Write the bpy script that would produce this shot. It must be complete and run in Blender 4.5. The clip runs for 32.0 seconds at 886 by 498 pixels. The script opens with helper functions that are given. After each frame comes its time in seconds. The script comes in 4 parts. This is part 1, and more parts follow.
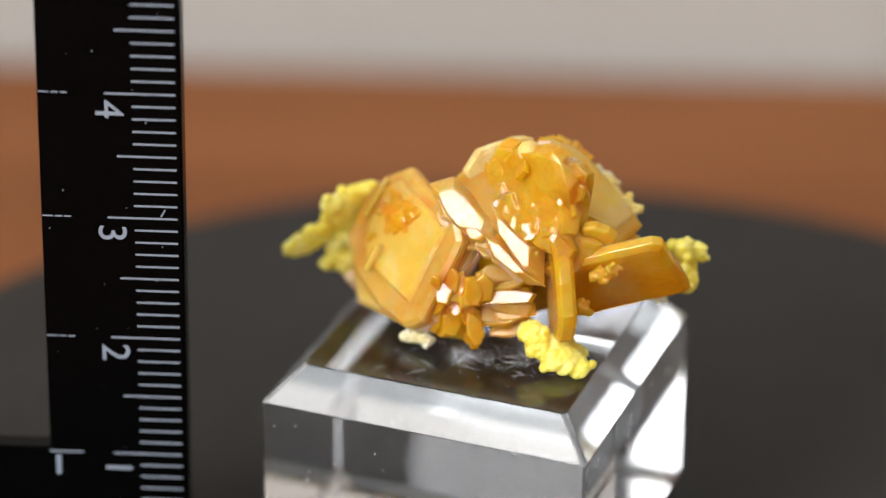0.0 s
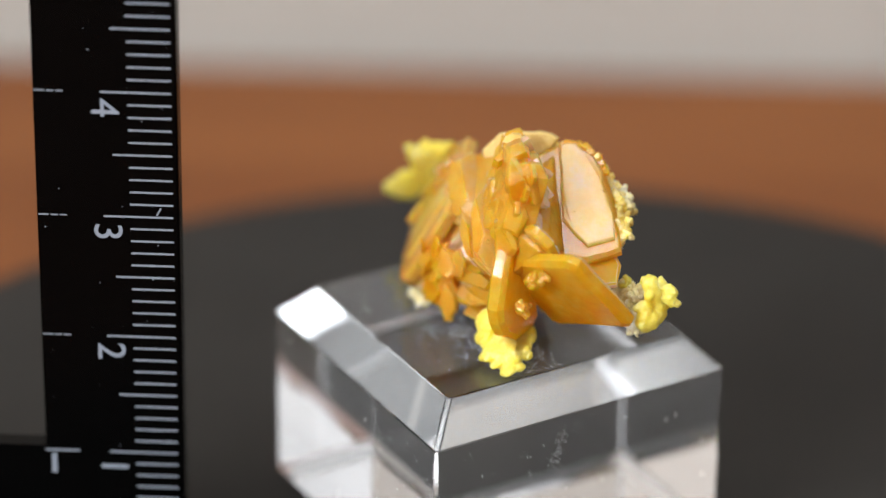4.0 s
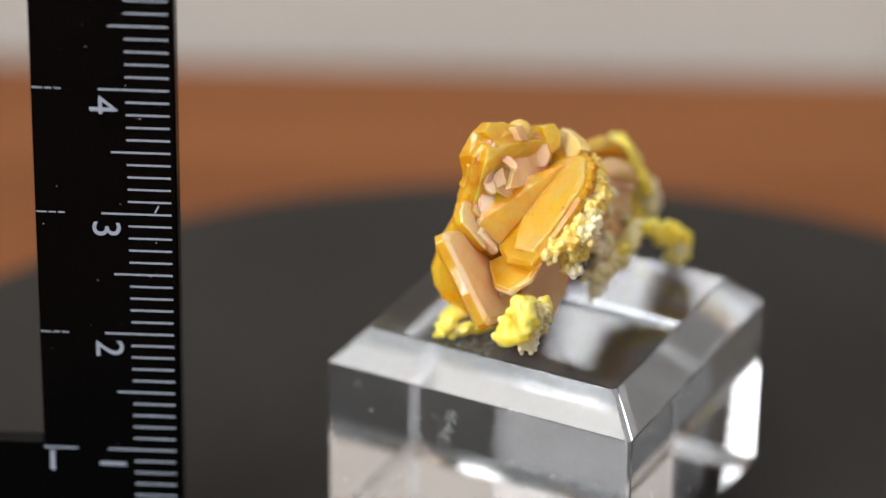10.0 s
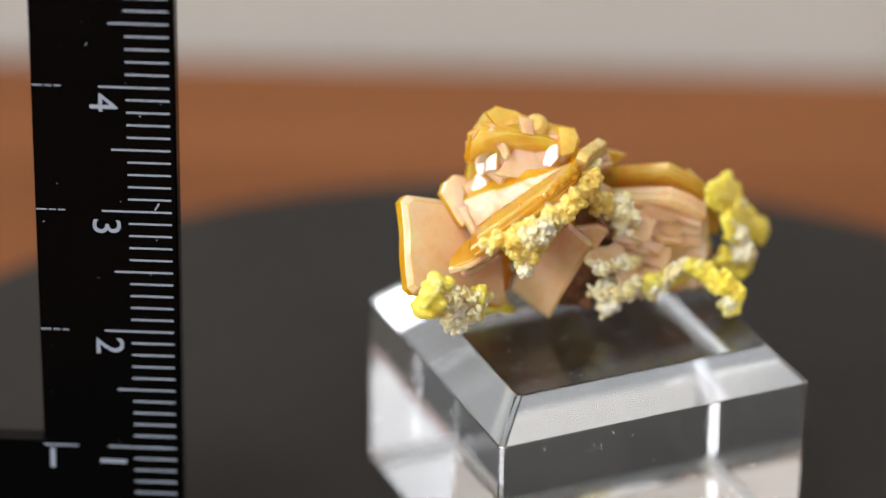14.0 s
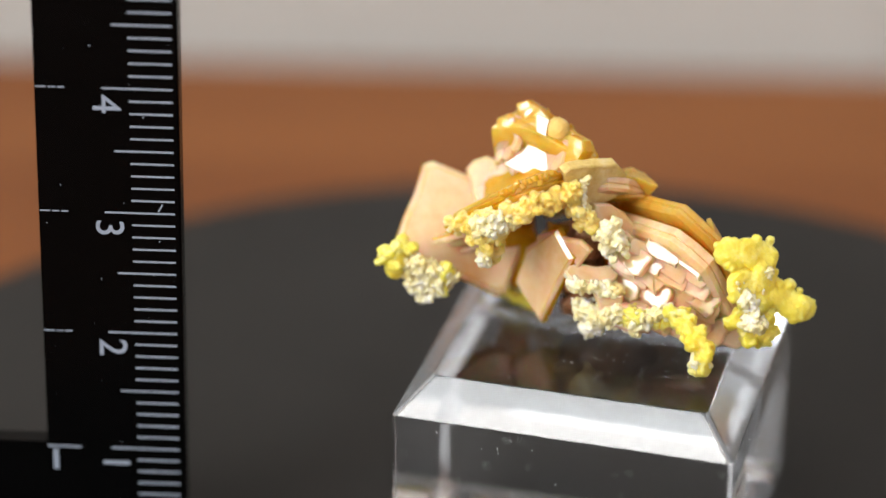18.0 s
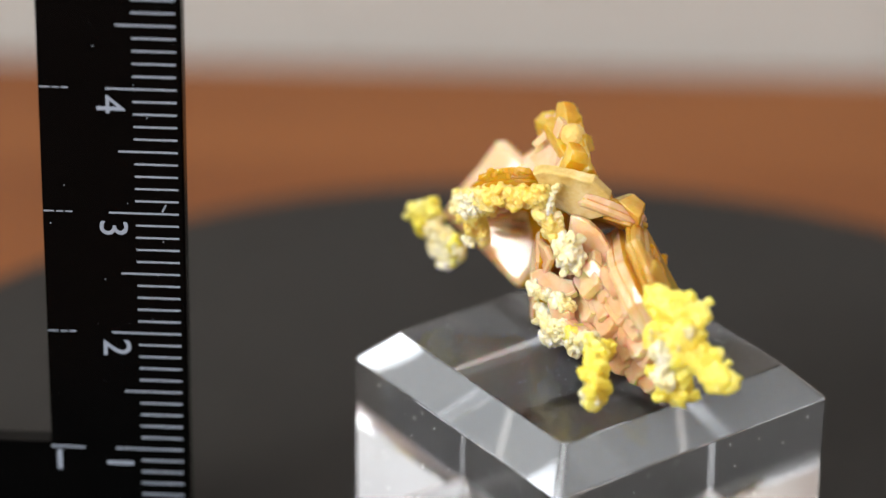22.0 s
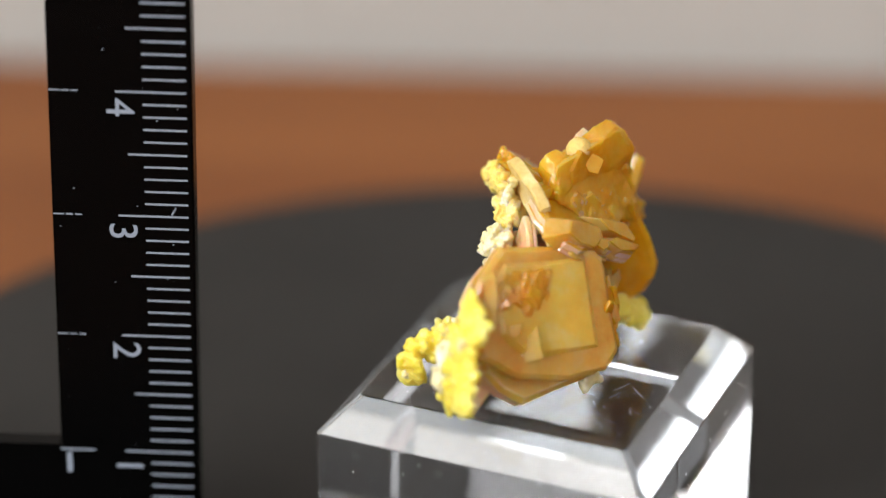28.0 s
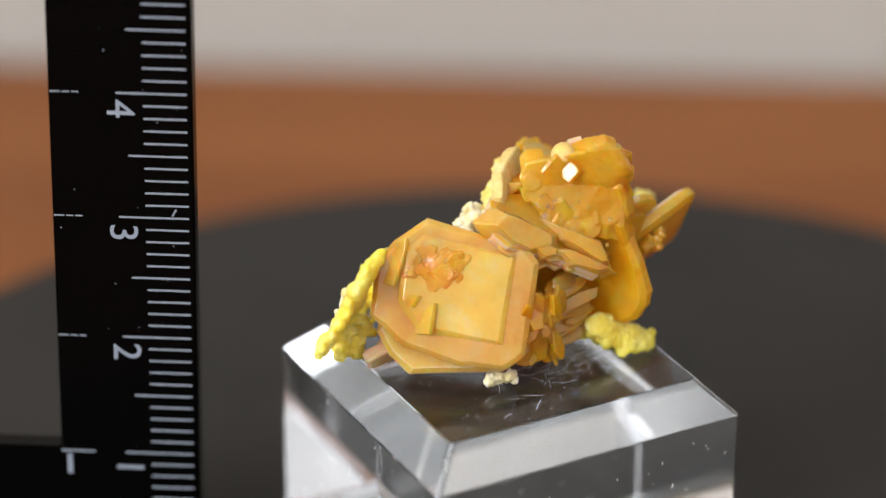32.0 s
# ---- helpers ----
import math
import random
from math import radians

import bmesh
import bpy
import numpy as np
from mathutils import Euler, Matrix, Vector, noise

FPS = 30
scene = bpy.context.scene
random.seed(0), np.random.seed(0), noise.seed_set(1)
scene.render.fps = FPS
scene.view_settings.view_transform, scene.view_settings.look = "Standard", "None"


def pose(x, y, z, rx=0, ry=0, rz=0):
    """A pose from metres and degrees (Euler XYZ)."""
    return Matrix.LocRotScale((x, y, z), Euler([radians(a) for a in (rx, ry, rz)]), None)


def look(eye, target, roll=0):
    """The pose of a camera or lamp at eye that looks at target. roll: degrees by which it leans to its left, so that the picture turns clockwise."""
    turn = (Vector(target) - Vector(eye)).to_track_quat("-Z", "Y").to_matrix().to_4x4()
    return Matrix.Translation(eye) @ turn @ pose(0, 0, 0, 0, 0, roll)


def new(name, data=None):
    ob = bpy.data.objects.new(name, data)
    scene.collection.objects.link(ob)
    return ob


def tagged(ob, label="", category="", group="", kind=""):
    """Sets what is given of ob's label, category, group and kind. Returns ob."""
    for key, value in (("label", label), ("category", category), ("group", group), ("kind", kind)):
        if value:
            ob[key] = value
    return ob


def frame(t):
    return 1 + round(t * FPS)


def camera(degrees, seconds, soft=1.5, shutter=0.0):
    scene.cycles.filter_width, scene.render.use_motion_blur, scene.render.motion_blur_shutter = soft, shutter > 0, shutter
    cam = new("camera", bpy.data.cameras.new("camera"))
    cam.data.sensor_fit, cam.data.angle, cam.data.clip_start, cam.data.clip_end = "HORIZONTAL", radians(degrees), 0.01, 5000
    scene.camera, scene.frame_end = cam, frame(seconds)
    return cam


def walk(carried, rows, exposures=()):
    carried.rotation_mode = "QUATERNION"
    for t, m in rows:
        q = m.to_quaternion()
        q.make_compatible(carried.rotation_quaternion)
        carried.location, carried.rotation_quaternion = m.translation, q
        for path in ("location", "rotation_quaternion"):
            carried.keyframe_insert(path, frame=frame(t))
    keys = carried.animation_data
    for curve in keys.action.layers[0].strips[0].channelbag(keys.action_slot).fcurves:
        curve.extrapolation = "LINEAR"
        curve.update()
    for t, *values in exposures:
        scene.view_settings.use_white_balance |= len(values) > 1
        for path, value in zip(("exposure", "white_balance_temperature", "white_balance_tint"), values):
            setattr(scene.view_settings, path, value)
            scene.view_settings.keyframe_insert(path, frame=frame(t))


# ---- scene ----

# ---------------------------------------------------------------- camera
cam = camera(17.92, 32.0)
EYE = (0.0, -0.19692, 0.13132)
AIM = pose(*EYE, 90 - 26.416, 0, 2.270) @ pose(0, 0, 0, 0, 0, 0.419)
# slow drift of the camera head: seconds, thousandths of a degree to the left and upwards
DRIFT = [(0, 12, 69), (1, 2, 40), (2, -25, 36), (3, -50, 28), (4.5, -82, 50), (6, -90, 66), (7, -60, 55), (8, -45, 28),
         (9, -68, 2), (10, -112, -14), (11, -126, -34), (12, -126, -45), (13, -122, -52), (14, -108, -65), (15.5, -85, -62),
         (17, -60, -46), (18, -42, -36), (19, -24, -30), (20, -16, -20), (21, 8, -22), (22, 35, -30), (23, 44, -14),
         (24, 44, -4), (25, 80, 0), (26.5, 160, 12), (28, 232, 30), (29, 242, 38), (30, 238, 44), (31, 236, 54), (32, 240, 58)]
walk(cam, [(t, AIM @ pose(0, 0, 0, up / 1000, left / 1000, 0)) for t, left, up in DRIFT])
cam.data.dof.use_dof = True
cam.data.dof.focus_distance = 0.214
cam.data.dof.aperture_fstop = 11

# ---------------------------------------------------------------- light
world = bpy.data.worlds.new("world")
scene.world = world
world.use_nodes = True
wn = world.node_tree
sky = wn.nodes.new("ShaderNodeTexSky")
sky.sky_type = "NISHITA"
sky.sun_disc = False
sky.sun_elevation, sky.sun_rotation = radians(40), radians(250)
wn.nodes["Background"].inputs["Strength"].default_value = 0.10
wn.links.new(sky.outputs["Color"], wn.nodes["Background"].inputs["Color"])


def window_light(name, m, w, h, power, colour):
    lamp = bpy.data.lights.new(name, "AREA")
    lamp.shape, lamp.size, lamp.size_y = "RECTANGLE", w, h
    lamp.energy, lamp.color = power, colour
    ob = new(name, lamp)
    ob.matrix_world = m
    return ob


WINDOW = (-1.02, -1.09, 0.78)
window_light("window_light", look(WINDOW, (0.0, WINDOW[1], WINDOW[2])), 1.42, 0.66, 58, (0.97, 0.985, 1.0))
# added fill from above for the upper walls and chamfers; no panel is built
window_light("ceiling_panel_light", look((-0.52, -0.75, 1.70), (-0.52, -0.75, 0.0)), 0.9, 0.9, 18, (1.0, 0.98, 0.95))
scene.view_settings.exposure = -0.48


# ---------------------------------------------------------------- helpers of this place
def part(name, bm, material, parent, label="", smooth=False):
    me = bpy.data.meshes.new(name)
    bm.to_mesh(me)
    bm.free()
    for m in material if isinstance(material, tuple) else (material,):
        me.materials.append(m)
    if smooth:
        for p in me.polygons:
            p.use_smooth = True
    ob = new(name, me)
    ob.parent = parent
    if label:
        ob["label"] = label
    return ob


def box(bm, x0, x1, y0, y1, z0, z1):
    m = Matrix.Translation(((x0 + x1) / 2, (y0 + y1) / 2, (z0 + z1) / 2)) @ Matrix.Diagonal((x1 - x0, y1 - y0, z1 - z0, 1))
    return bmesh.ops.create_cube(bm, size=1, matrix=m)["verts"]


def box_bm(*a, bevel=0.0):
    bm = bmesh.new()
    box(bm, *a)
    if bevel:
        bmesh.ops.bevel(bm, geom=list(bm.edges), offset=bevel, segments=2, affect="EDGES")
    return bm


def material(name, colour, rough=0.5, **inputs):
    mat = bpy.data.materials.new(name)
    mat.use_nodes = True
    bsdf = mat.node_tree.nodes["Principled BSDF"]
    bsdf.inputs["Base Color"].default_value = (*colour, 1)
    bsdf.inputs["Roughness"].default_value = rough
    for k, v in inputs.items():
        bsdf.inputs[k.replace("_", " ")].default_value = v
    return mat, mat.node_tree.nodes, mat.node_tree.links, bsdf


def noise_node(n, l, scale, detail=6.0, rough=0.6, stretch=None, coord="Object"):
    tc = n.new("ShaderNodeTexCoord")
    tex = n.new("ShaderNodeTexNoise")
    tex.inputs["Scale"].default_value = scale
    tex.inputs["Detail"].default_value = detail
    tex.inputs["Roughness"].default_value = rough
    if stretch:
        mp = n.new("ShaderNodeMapping")
        mp.inputs["Scale"].default_value = stretch
        l.new(tc.outputs[coord], mp.inputs["Vector"])
        l.new(mp.outputs["Vector"], tex.inputs["Vector"])
    else:
        l.new(tc.outputs[coord], tex.inputs["Vector"])
    return tex.outputs["Fac"]


def ramp(n, l, fac, *stops):
    r = n.new("ShaderNodeValToRGB")
    while len(r.color_ramp.elements) < len(stops):
        r.color_ramp.elements.new(0.5)
    for e, (p, c) in zip(r.color_ramp.elements, stops):
        e.position, e.color = p, (*c, 1)
    l.new(fac, r.inputs["Fac"])
    return r.outputs["Color"]


def bump(n, l, bsdf, fac, strength, distance):
    b = n.new("ShaderNodeBump")
    b.inputs["Strength"].default_value = strength
    b.inputs["Distance"].default_value = distance
    l.new(fac, b.inputs["Height"])
    l.new(b.outputs["Normal"], bsdf.inputs["Normal"])
    return b


# ---------------------------------------------------------------- materials
def wood_material():
    mat, n, l, b = material("brown_wood", (0.3, 0.12, 0.05), 0.6, Specular_IOR_Level=0.2)
    f = noise_node(n, l, 9, 5, 0.55, (1, 7, 7))
    l.new(ramp(n, l, f, (0.25, (0.148, 0.048, 0.015)), (0.75, (0.255, 0.094, 0.029))), b.inputs["Base Color"])
    bump(n, l, b, f, 0.15, 0.001)
    return mat


def plaster_material(name, colour):
    mat, n, l, b = material(name, colour, 0.85)
    f = noise_node(n, l, 6, 8, 0.6)
    l.new(ramp(n, l, f, (0.2, tuple(c * 0.93 for c in colour)), (0.8, colour)), b.inputs["Base Color"])
    bump(n, l, b, noise_node(n, l, 180, 4), 0.1, 0.001)
    return mat


def felt_material():
    mat, n, l, b = material("black_rubber", (0.03, 0.029, 0.028), 0.8, Specular_IOR_Level=0.2)
    f = noise_node(n, l, 60, 6)
    l.new(ramp(n, l, f, (0.3, (0.022, 0.0205, 0.0185)), (0.7, (0.028, 0.026, 0.0235))), b.inputs["Base Color"])
    bump(n, l, b, noise_node(n, l, 2500, 3), 0.3, 0.0001)
    return mat


def acrylic_material():
    mat, n, l, b = material("clear_acrylic", (1.0, 1.0, 1.0), 0.0, Transmission_Weight=1.0, IOR=1.49)
    f = noise_node(n, l, 900, 3, 0.7)
    bump(n, l, b, f, 0.02, 0.00005)
    return mat


def frosted_material():
    """Unevenly glossy chamfer plastic; reflected window light is added as a milky bluish tint."""
    mat, n, l, b = material("chamfer_acrylic", (0.91, 0.965, 1.0), 0.2, Transmission_Weight=0.80, IOR=1.49)
    f = noise_node(n, l, 120, 4, 0.6, (1, 1, 3))
    l.new(ramp(n, l, f, (0.3, (0.02, 0.02, 0.02)), (0.7, (0.12, 0.12, 0.12))), b.inputs["Roughness"])
    return mat


def crystal_material(name, deep, mid, pale, scatter, clear, glow):
    """Resinous, translucent mineral of high gloss, with clouds, veils and fine growth steps."""
    mat, n, l, b = material(name, mid, 0.1, IOR=1.8, Subsurface_Weight=1.0, Subsurface_Scale=scatter)
    cloud = noise_node(n, l, 150, 5, 0.62)
    fine = noise_node(n, l, 620, 6, 0.7)
    mix = n.new("ShaderNodeMath")
    mix.operation = "MULTIPLY_ADD"
    mix.inputs[1].default_value = 0.40
    l.new(fine, mix.inputs[0])
    half = n.new("ShaderNodeMath")
    half.operation = "MULTIPLY"
    half.inputs[1].default_value = 0.60
    l.new(cloud, half.inputs[0])
    l.new(half.outputs[0], mix.inputs[2])
    col = ramp(n, l, mix.outputs[0], (0.36, deep), (0.50, mid), (0.64, pale))
    info = n.new("ShaderNodeObjectInfo")
    hsv = n.new("ShaderNodeHueSaturation")
    rng = n.new("ShaderNodeMapRange")
    rng.inputs["To Min"].default_value, rng.inputs["To Max"].default_value = 0.90, 1.06
    l.new(info.outputs["Random"], rng.inputs["Value"])
    l.new(rng.outputs["Result"], hsv.inputs["Value"])
    l.new(col, hsv.inputs["Color"])
    l.new(hsv.outputs["Color"], b.inputs["Base Color"])
    b.inputs["Subsurface Radius"].default_value = (0.5, 0.9, 0.5)
    # milky veils let less light straight through
    veil = n.new("ShaderNodeMapRange")
    veil.inputs["From Min"].default_value, veil.inputs["From Max"].default_value = 0.38, 0.62
    veil.inputs["To Min"].default_value, veil.inputs["To Max"].default_value = clear * 1.4, clear * 0.6
    l.new(noise_node(n, l, 260, 3, 0.55), veil.inputs["Value"])
    l.new(veil.outputs["Result"], b.inputs["Transmission Weight"])
    rough = ramp(n, l, noise_node(n, l, 600, 5, 0.7), (0.45, (0.03, 0.03, 0.03)), (0.78, (0.20, 0.20, 0.20)))
    l.new(rough, b.inputs["Roughness"])
    steps = n.new("ShaderNodeMath")
    steps.operation = "SNAP"
    steps.inputs[1].default_value = 0.07
    l.new(noise_node(n, l, 230, 2, 0.45, (1, 1, 1.6)), steps.inputs[0])
    wide = n.new("ShaderNodeMath")
    wide.operation = "MULTIPLY_ADD"
    wide.inputs[1].default_value = 4.0
    l.new(steps.outputs[0], wide.inputs[0])
    l.new(noise_node(n, l, 1100, 4, 0.6, (1, 1, 3)), wide.inputs[2])
    relief = bump(n, l, b, wide.outputs[0], 0.2, 0.00006)
    # light that passes through the body
    through_body = n.new("ShaderNodeBsdfTranslucent")
    l.new(hsv.outputs["Color"], through_body.inputs["Color"])
    l.new(relief.outputs["Normal"], through_body.inputs["Normal"])
    both = n.new("ShaderNodeMixShader")
    both.inputs["Fac"].default_value = glow
    # a blurred view into the body
    depth = n.new("ShaderNodeBsdfRefraction")
    depth.inputs["Roughness"].default_value, depth.inputs["IOR"].default_value = 0.30, 1.35
    l.new(hsv.outputs["Color"], depth.inputs["Color"])
    l.new(relief.outputs["Normal"], depth.inputs["Normal"])
    inside = n.new("ShaderNodeMixShader")
    inside.inputs["Fac"].default_value = 0.25
    l.new(through_body.outputs["BSDF"], inside.inputs[1])
    l.new(depth.outputs["BSDF"], inside.inputs[2])
    l.new(b.outputs["BSDF"], both.inputs[1])
    l.new(inside.outputs["Shader"], both.inputs[2])
    l.new(both.outputs["Shader"], n["Material Output"].inputs["Surface"])
    return mat


def crust_material(name, low, high, tip, glow=0.4, scatter=0.0006, relief=0.6):
    mat, n, l, b = material(name, high, 0.42)
    f = noise_node(n, l, 300, 8, 0.75)
    l.new(ramp(n, l, f, (0.32, low), (0.50, high), (0.68, tip)), b.inputs["Base Color"])
    b.inputs["Subsurface Weight"].default_value = glow
    b.inputs["Subsurface Radius"].default_value = (1.0, 0.95, 0.4)
    b.inputs["Subsurface Scale"].default_value = scatter
    bump(n, l, b, noise_node(n, l, 1500, 6, 0.7), relief, 0.0003)
    return mat


WOOD = wood_material()
WALL = plaster_material("grey_plaster", (0.465, 0.44, 0.40))
DIM = plaster_material("brown_plaster", (0.36, 0.22, 0.18))
CEIL = plaster_material("white_plaster", (0.80, 0.82, 0.84))
SIDE = plaster_material("pale_plaster", (0.62, 0.64, 0.66))
FELT = felt_material()
ACRYLIC = acrylic_material()
CHAMFER = frosted_material()
HONEY = crystal_material("honey_crystal", (0.91, 0.39, 0.005), (0.97, 0.535, 0.015), (0.98, 0.67, 0.08), 0.0022, 0.24, 0.36)
# midway to the sheen tone: some reflected light is part of this colour
HALF_SHEEN = crystal_material("half_sheen_crystal", (0.90, 0.43, 0.04), (0.96, 0.58, 0.10), (0.97, 0.71, 0.23), 0.0022, 0.22, 0.30)
STRAW = crystal_material("straw_crystal", (0.93, 0.53, 0.04), (0.96, 0.65, 0.10), (0.97, 0.76, 0.28), 0.0022, 0.22, 0.26)
# honey with the pale sheen of reflected light mixed into its colour
SHEEN = crystal_material("sheen_crystal", (0.88, 0.50, 0.22), (0.95, 0.66, 0.38), (0.97, 0.78, 0.54), 0.0014, 0.08, 0.12)
AMBER = crust_material("amber_crust", (0.72, 0.44, 0.06), (0.87, 0.62, 0.16), (0.93, 0.82, 0.50), 0.9, 0.0012, 0.4)
YELLOW = crust_material("yellow_crust", (0.76, 0.54, 0.05), (0.87, 0.69, 0.10), (0.94, 0.83, 0.36), 1.0, 0.0018, 0.12)
PALE = crust_material("pale_crust", (0.70, 0.50, 0.12), (0.82, 0.74, 0.42), (0.93, 0.91, 0.84), 0.5, 0.0007)
GRAIN = crust_material("grained_crystal", (0.55, 0.34, 0.06), (0.74, 0.55, 0.20), (0.84, 0.72, 0.42))
OCHRE = crust_material("ochre_crust", (0.66, 0.42, 0.10), (0.80, 0.56, 0.16), (0.86, 0.68, 0.30))
MATRIX = crust_material("brown_matrix", (0.16, 0.06, 0.02), (0.34, 0.15, 0.06), (0.55, 0.32, 0.18))
BLACK = material("black_plastic", (0.0012, 0.0012, 0.0012), 0.22, Specular_IOR_Level=0.05)[0]
WHITE = material("white_print", (0.24, 0.275, 0.33), 0.6)[0]
SCRATCH = material("white_scratch", (0.68, 0.70, 0.72), 0.5)[0]
STEEL = material("dark_base", (0.02, 0.02, 0.02), 0.5)[0]

# ---------------------------------------------------------------- setting
TABLE_Z = -0.006
FLOOR_Z = -0.756
WALL_Y = 0.1342


def structure(name, bm, mat, label):
    me = bpy.data.meshes.new(name)
    bm.to_mesh(me)
    bm.free()
    me.materials.append(mat)
    return tagged(new(name, me), label, name.split("_")[0], kind="structure")


def wall_with_window(name, x0, x1, yc, zc, ry, rz):
    """A side wall with one wide window through it."""
    bm = bmesh.new()
    box(bm, x0, x1, -2.3, yc - ry, FLOOR_Z, 1.75)
    box(bm, x0, x1, yc + ry, WALL_Y, FLOOR_Z, 1.75)
    box(bm, x0, x1, yc - ry, yc + ry, FLOOR_Z, zc - rz)
    box(bm, x0, x1, yc - ry, yc + ry, zc + rz, 1.75)
    return structure(name, bm, SIDE, "light plastered side wall with a wide window opening")


structure("wall_north", box_bm(-1.2, 1.2, WALL_Y, WALL_Y + 0.12, FLOOR_Z, 1.75), WALL, "plain light grey wall behind the brown table")
structure("wall_south", box_bm(-1.2, 1.2, -2.42, -2.3, FLOOR_Z, 1.75), SIDE, "light plastered wall of the room")
wall_with_window("wall_west", -1.2, -1.04, WINDOW[1], WINDOW[2], 0.73, 0.34)
structure("wall_east", box_bm(1.04, 1.2, -2.3, WALL_Y, FLOOR_Z, 1.75), SIDE, "light plastered side wall of the room")
# unseen brown facings, placed and sized for the brown reflections inside the block
structure("panelling_east", box_bm(1.02, 1.04, -2.3, WALL_Y, FLOOR_Z, 0.48), DIM, "brown facing added on the unseen lower side wall for reflections")
structure("panelling_west", box_bm(-1.04, -1.02, -0.355, WALL_Y, FLOOR_Z, 0.88), DIM, "brown facing added on the unseen lower side wall for reflections")
structure("ceiling", box_bm(-1.2, 1.2, -2.42, WALL_Y + 0.12, 1.75, 1.85), CEIL, "plain white plastered ceiling")
structure("floor", box_bm(-1.2, 1.2, -2.42, WALL_Y + 0.12, FLOOR_Z - 0.1, FLOOR_Z), DIM, "plain grey floor under the table")

table = tagged(new("table"), "reddish brown wooden table against a light grey wall", "table")
part("tabletop", box_bm(-0.7, 0.7, -0.62, WALL_Y - 0.002, TABLE_Z - 0.03, TABLE_Z, bevel=0.002), WOOD, table)
for x in (-0.64, 0.64):
    for y in (-0.56, 0.07):
        part("leg", box_bm(x - 0.03, x + 0.03, y - 0.03, y + 0.03, FLOOR_Z, TABLE_Z - 0.03, bevel=0.003), WOOD, table)


# ---------------------------------------------------------------- turntable
def ring(bm, profile, segments):
    """A turned body from (radius, height) pairs."""
    rows = []
    for r, z in profile:
        rows.append([bm.verts.new((r * math.cos(2 * math.pi * i / segments), r * math.sin(2 * math.pi * i / segments), z)) for i in range(segments)])
    for a, b in zip(rows, rows[1:]):
        for i in range(segments):
            j = (i + 1) % segments
            bm.faces.new((a[i], a[j], b[j], b[i]))
    bm.faces.new(rows[0][::-1])
    bm.faces.new(rows[-1])


def build_turntable():
    thing = tagged(new("turntable"), "round black rubber-topped turntable on the brown table", "turntable")
    bm = bmesh.new()
    ring(bm, [(0.0672, 0.0020), (0.0676, 0.0024), (0.0676, 0.0073), (0.0669, 0.0080)], 160)
    part("platter", bm, FELT, thing, smooth=False)
    bm = bmesh.new()
    ring(bm, [(0.056, TABLE_Z), (0.057, TABLE_Z + 0.001), (0.057, 0.0015), (0.056, 0.0020)], 96)
    part("base", bm, STEEL, thing)
    return thing


turntable = build_turntable()


# ---------------------------------------------------------------- acrylic cube
MM = 0.001062  # one unit of the plan of the block and the specimen
CUBE = pose(-4.52 * MM, 0.57 * MM, 0, 0, 0, -18.57)


def build_cube():
    bm = bmesh.new()
    e = 0.30  # chamfer of the upright edges
    levels = [(11.7, 7.62), (12.5, 8.42), (12.5, 22.5), (10.1, 25.0)]
    rows = []
    for r, z in levels:
        row = []
        for sx, sy, first in ((-1, -1, 1), (1, -1, 0), (1, 1, 1), (-1, 1, 0)):
            pair = [(sx * r, sy * (r - e)), (sx * (r - e), sy * r)]
            for x, y in pair if first else pair[::-1]:
                row.append(bm.verts.new((x * MM, y * MM, z * MM)))
        rows.append(row)
    k = len(rows[0])
    for a, b in zip(rows, rows[1:]):
        for i in range(k):
            j = (i + 1) % k
            bm.faces.new((a[i], a[j], b[j], b[i]))
    bm.faces.new(rows[0][::-1])
    bm.faces.new(rows[-1])
    bmesh.ops.recalc_face_normals(bm, faces=list(bm.faces))
    for f in bm.faces:
        f.material_index = 1 if 0.3 < abs(f.normal.z) < 0.95 else 0
    bmesh.ops.bevel(bm, geom=list(bm.edges), offset=0.06 * MM, segments=1, affect="EDGES")
    me = bpy.data.meshes.new("acrylic_block")
    bm.to_mesh(me)
    bm.free()
    me.materials.append(ACRYLIC)
    me.materials.append(CHAMFER)
    return tagged(new("acrylic_block", me), "clear acrylic display block with chamfered edges on the turntable", "display block")


cube = build_cube()


SMEAR = (-2.2, 19.7)  # a smear of dust on one upright face: along it and height


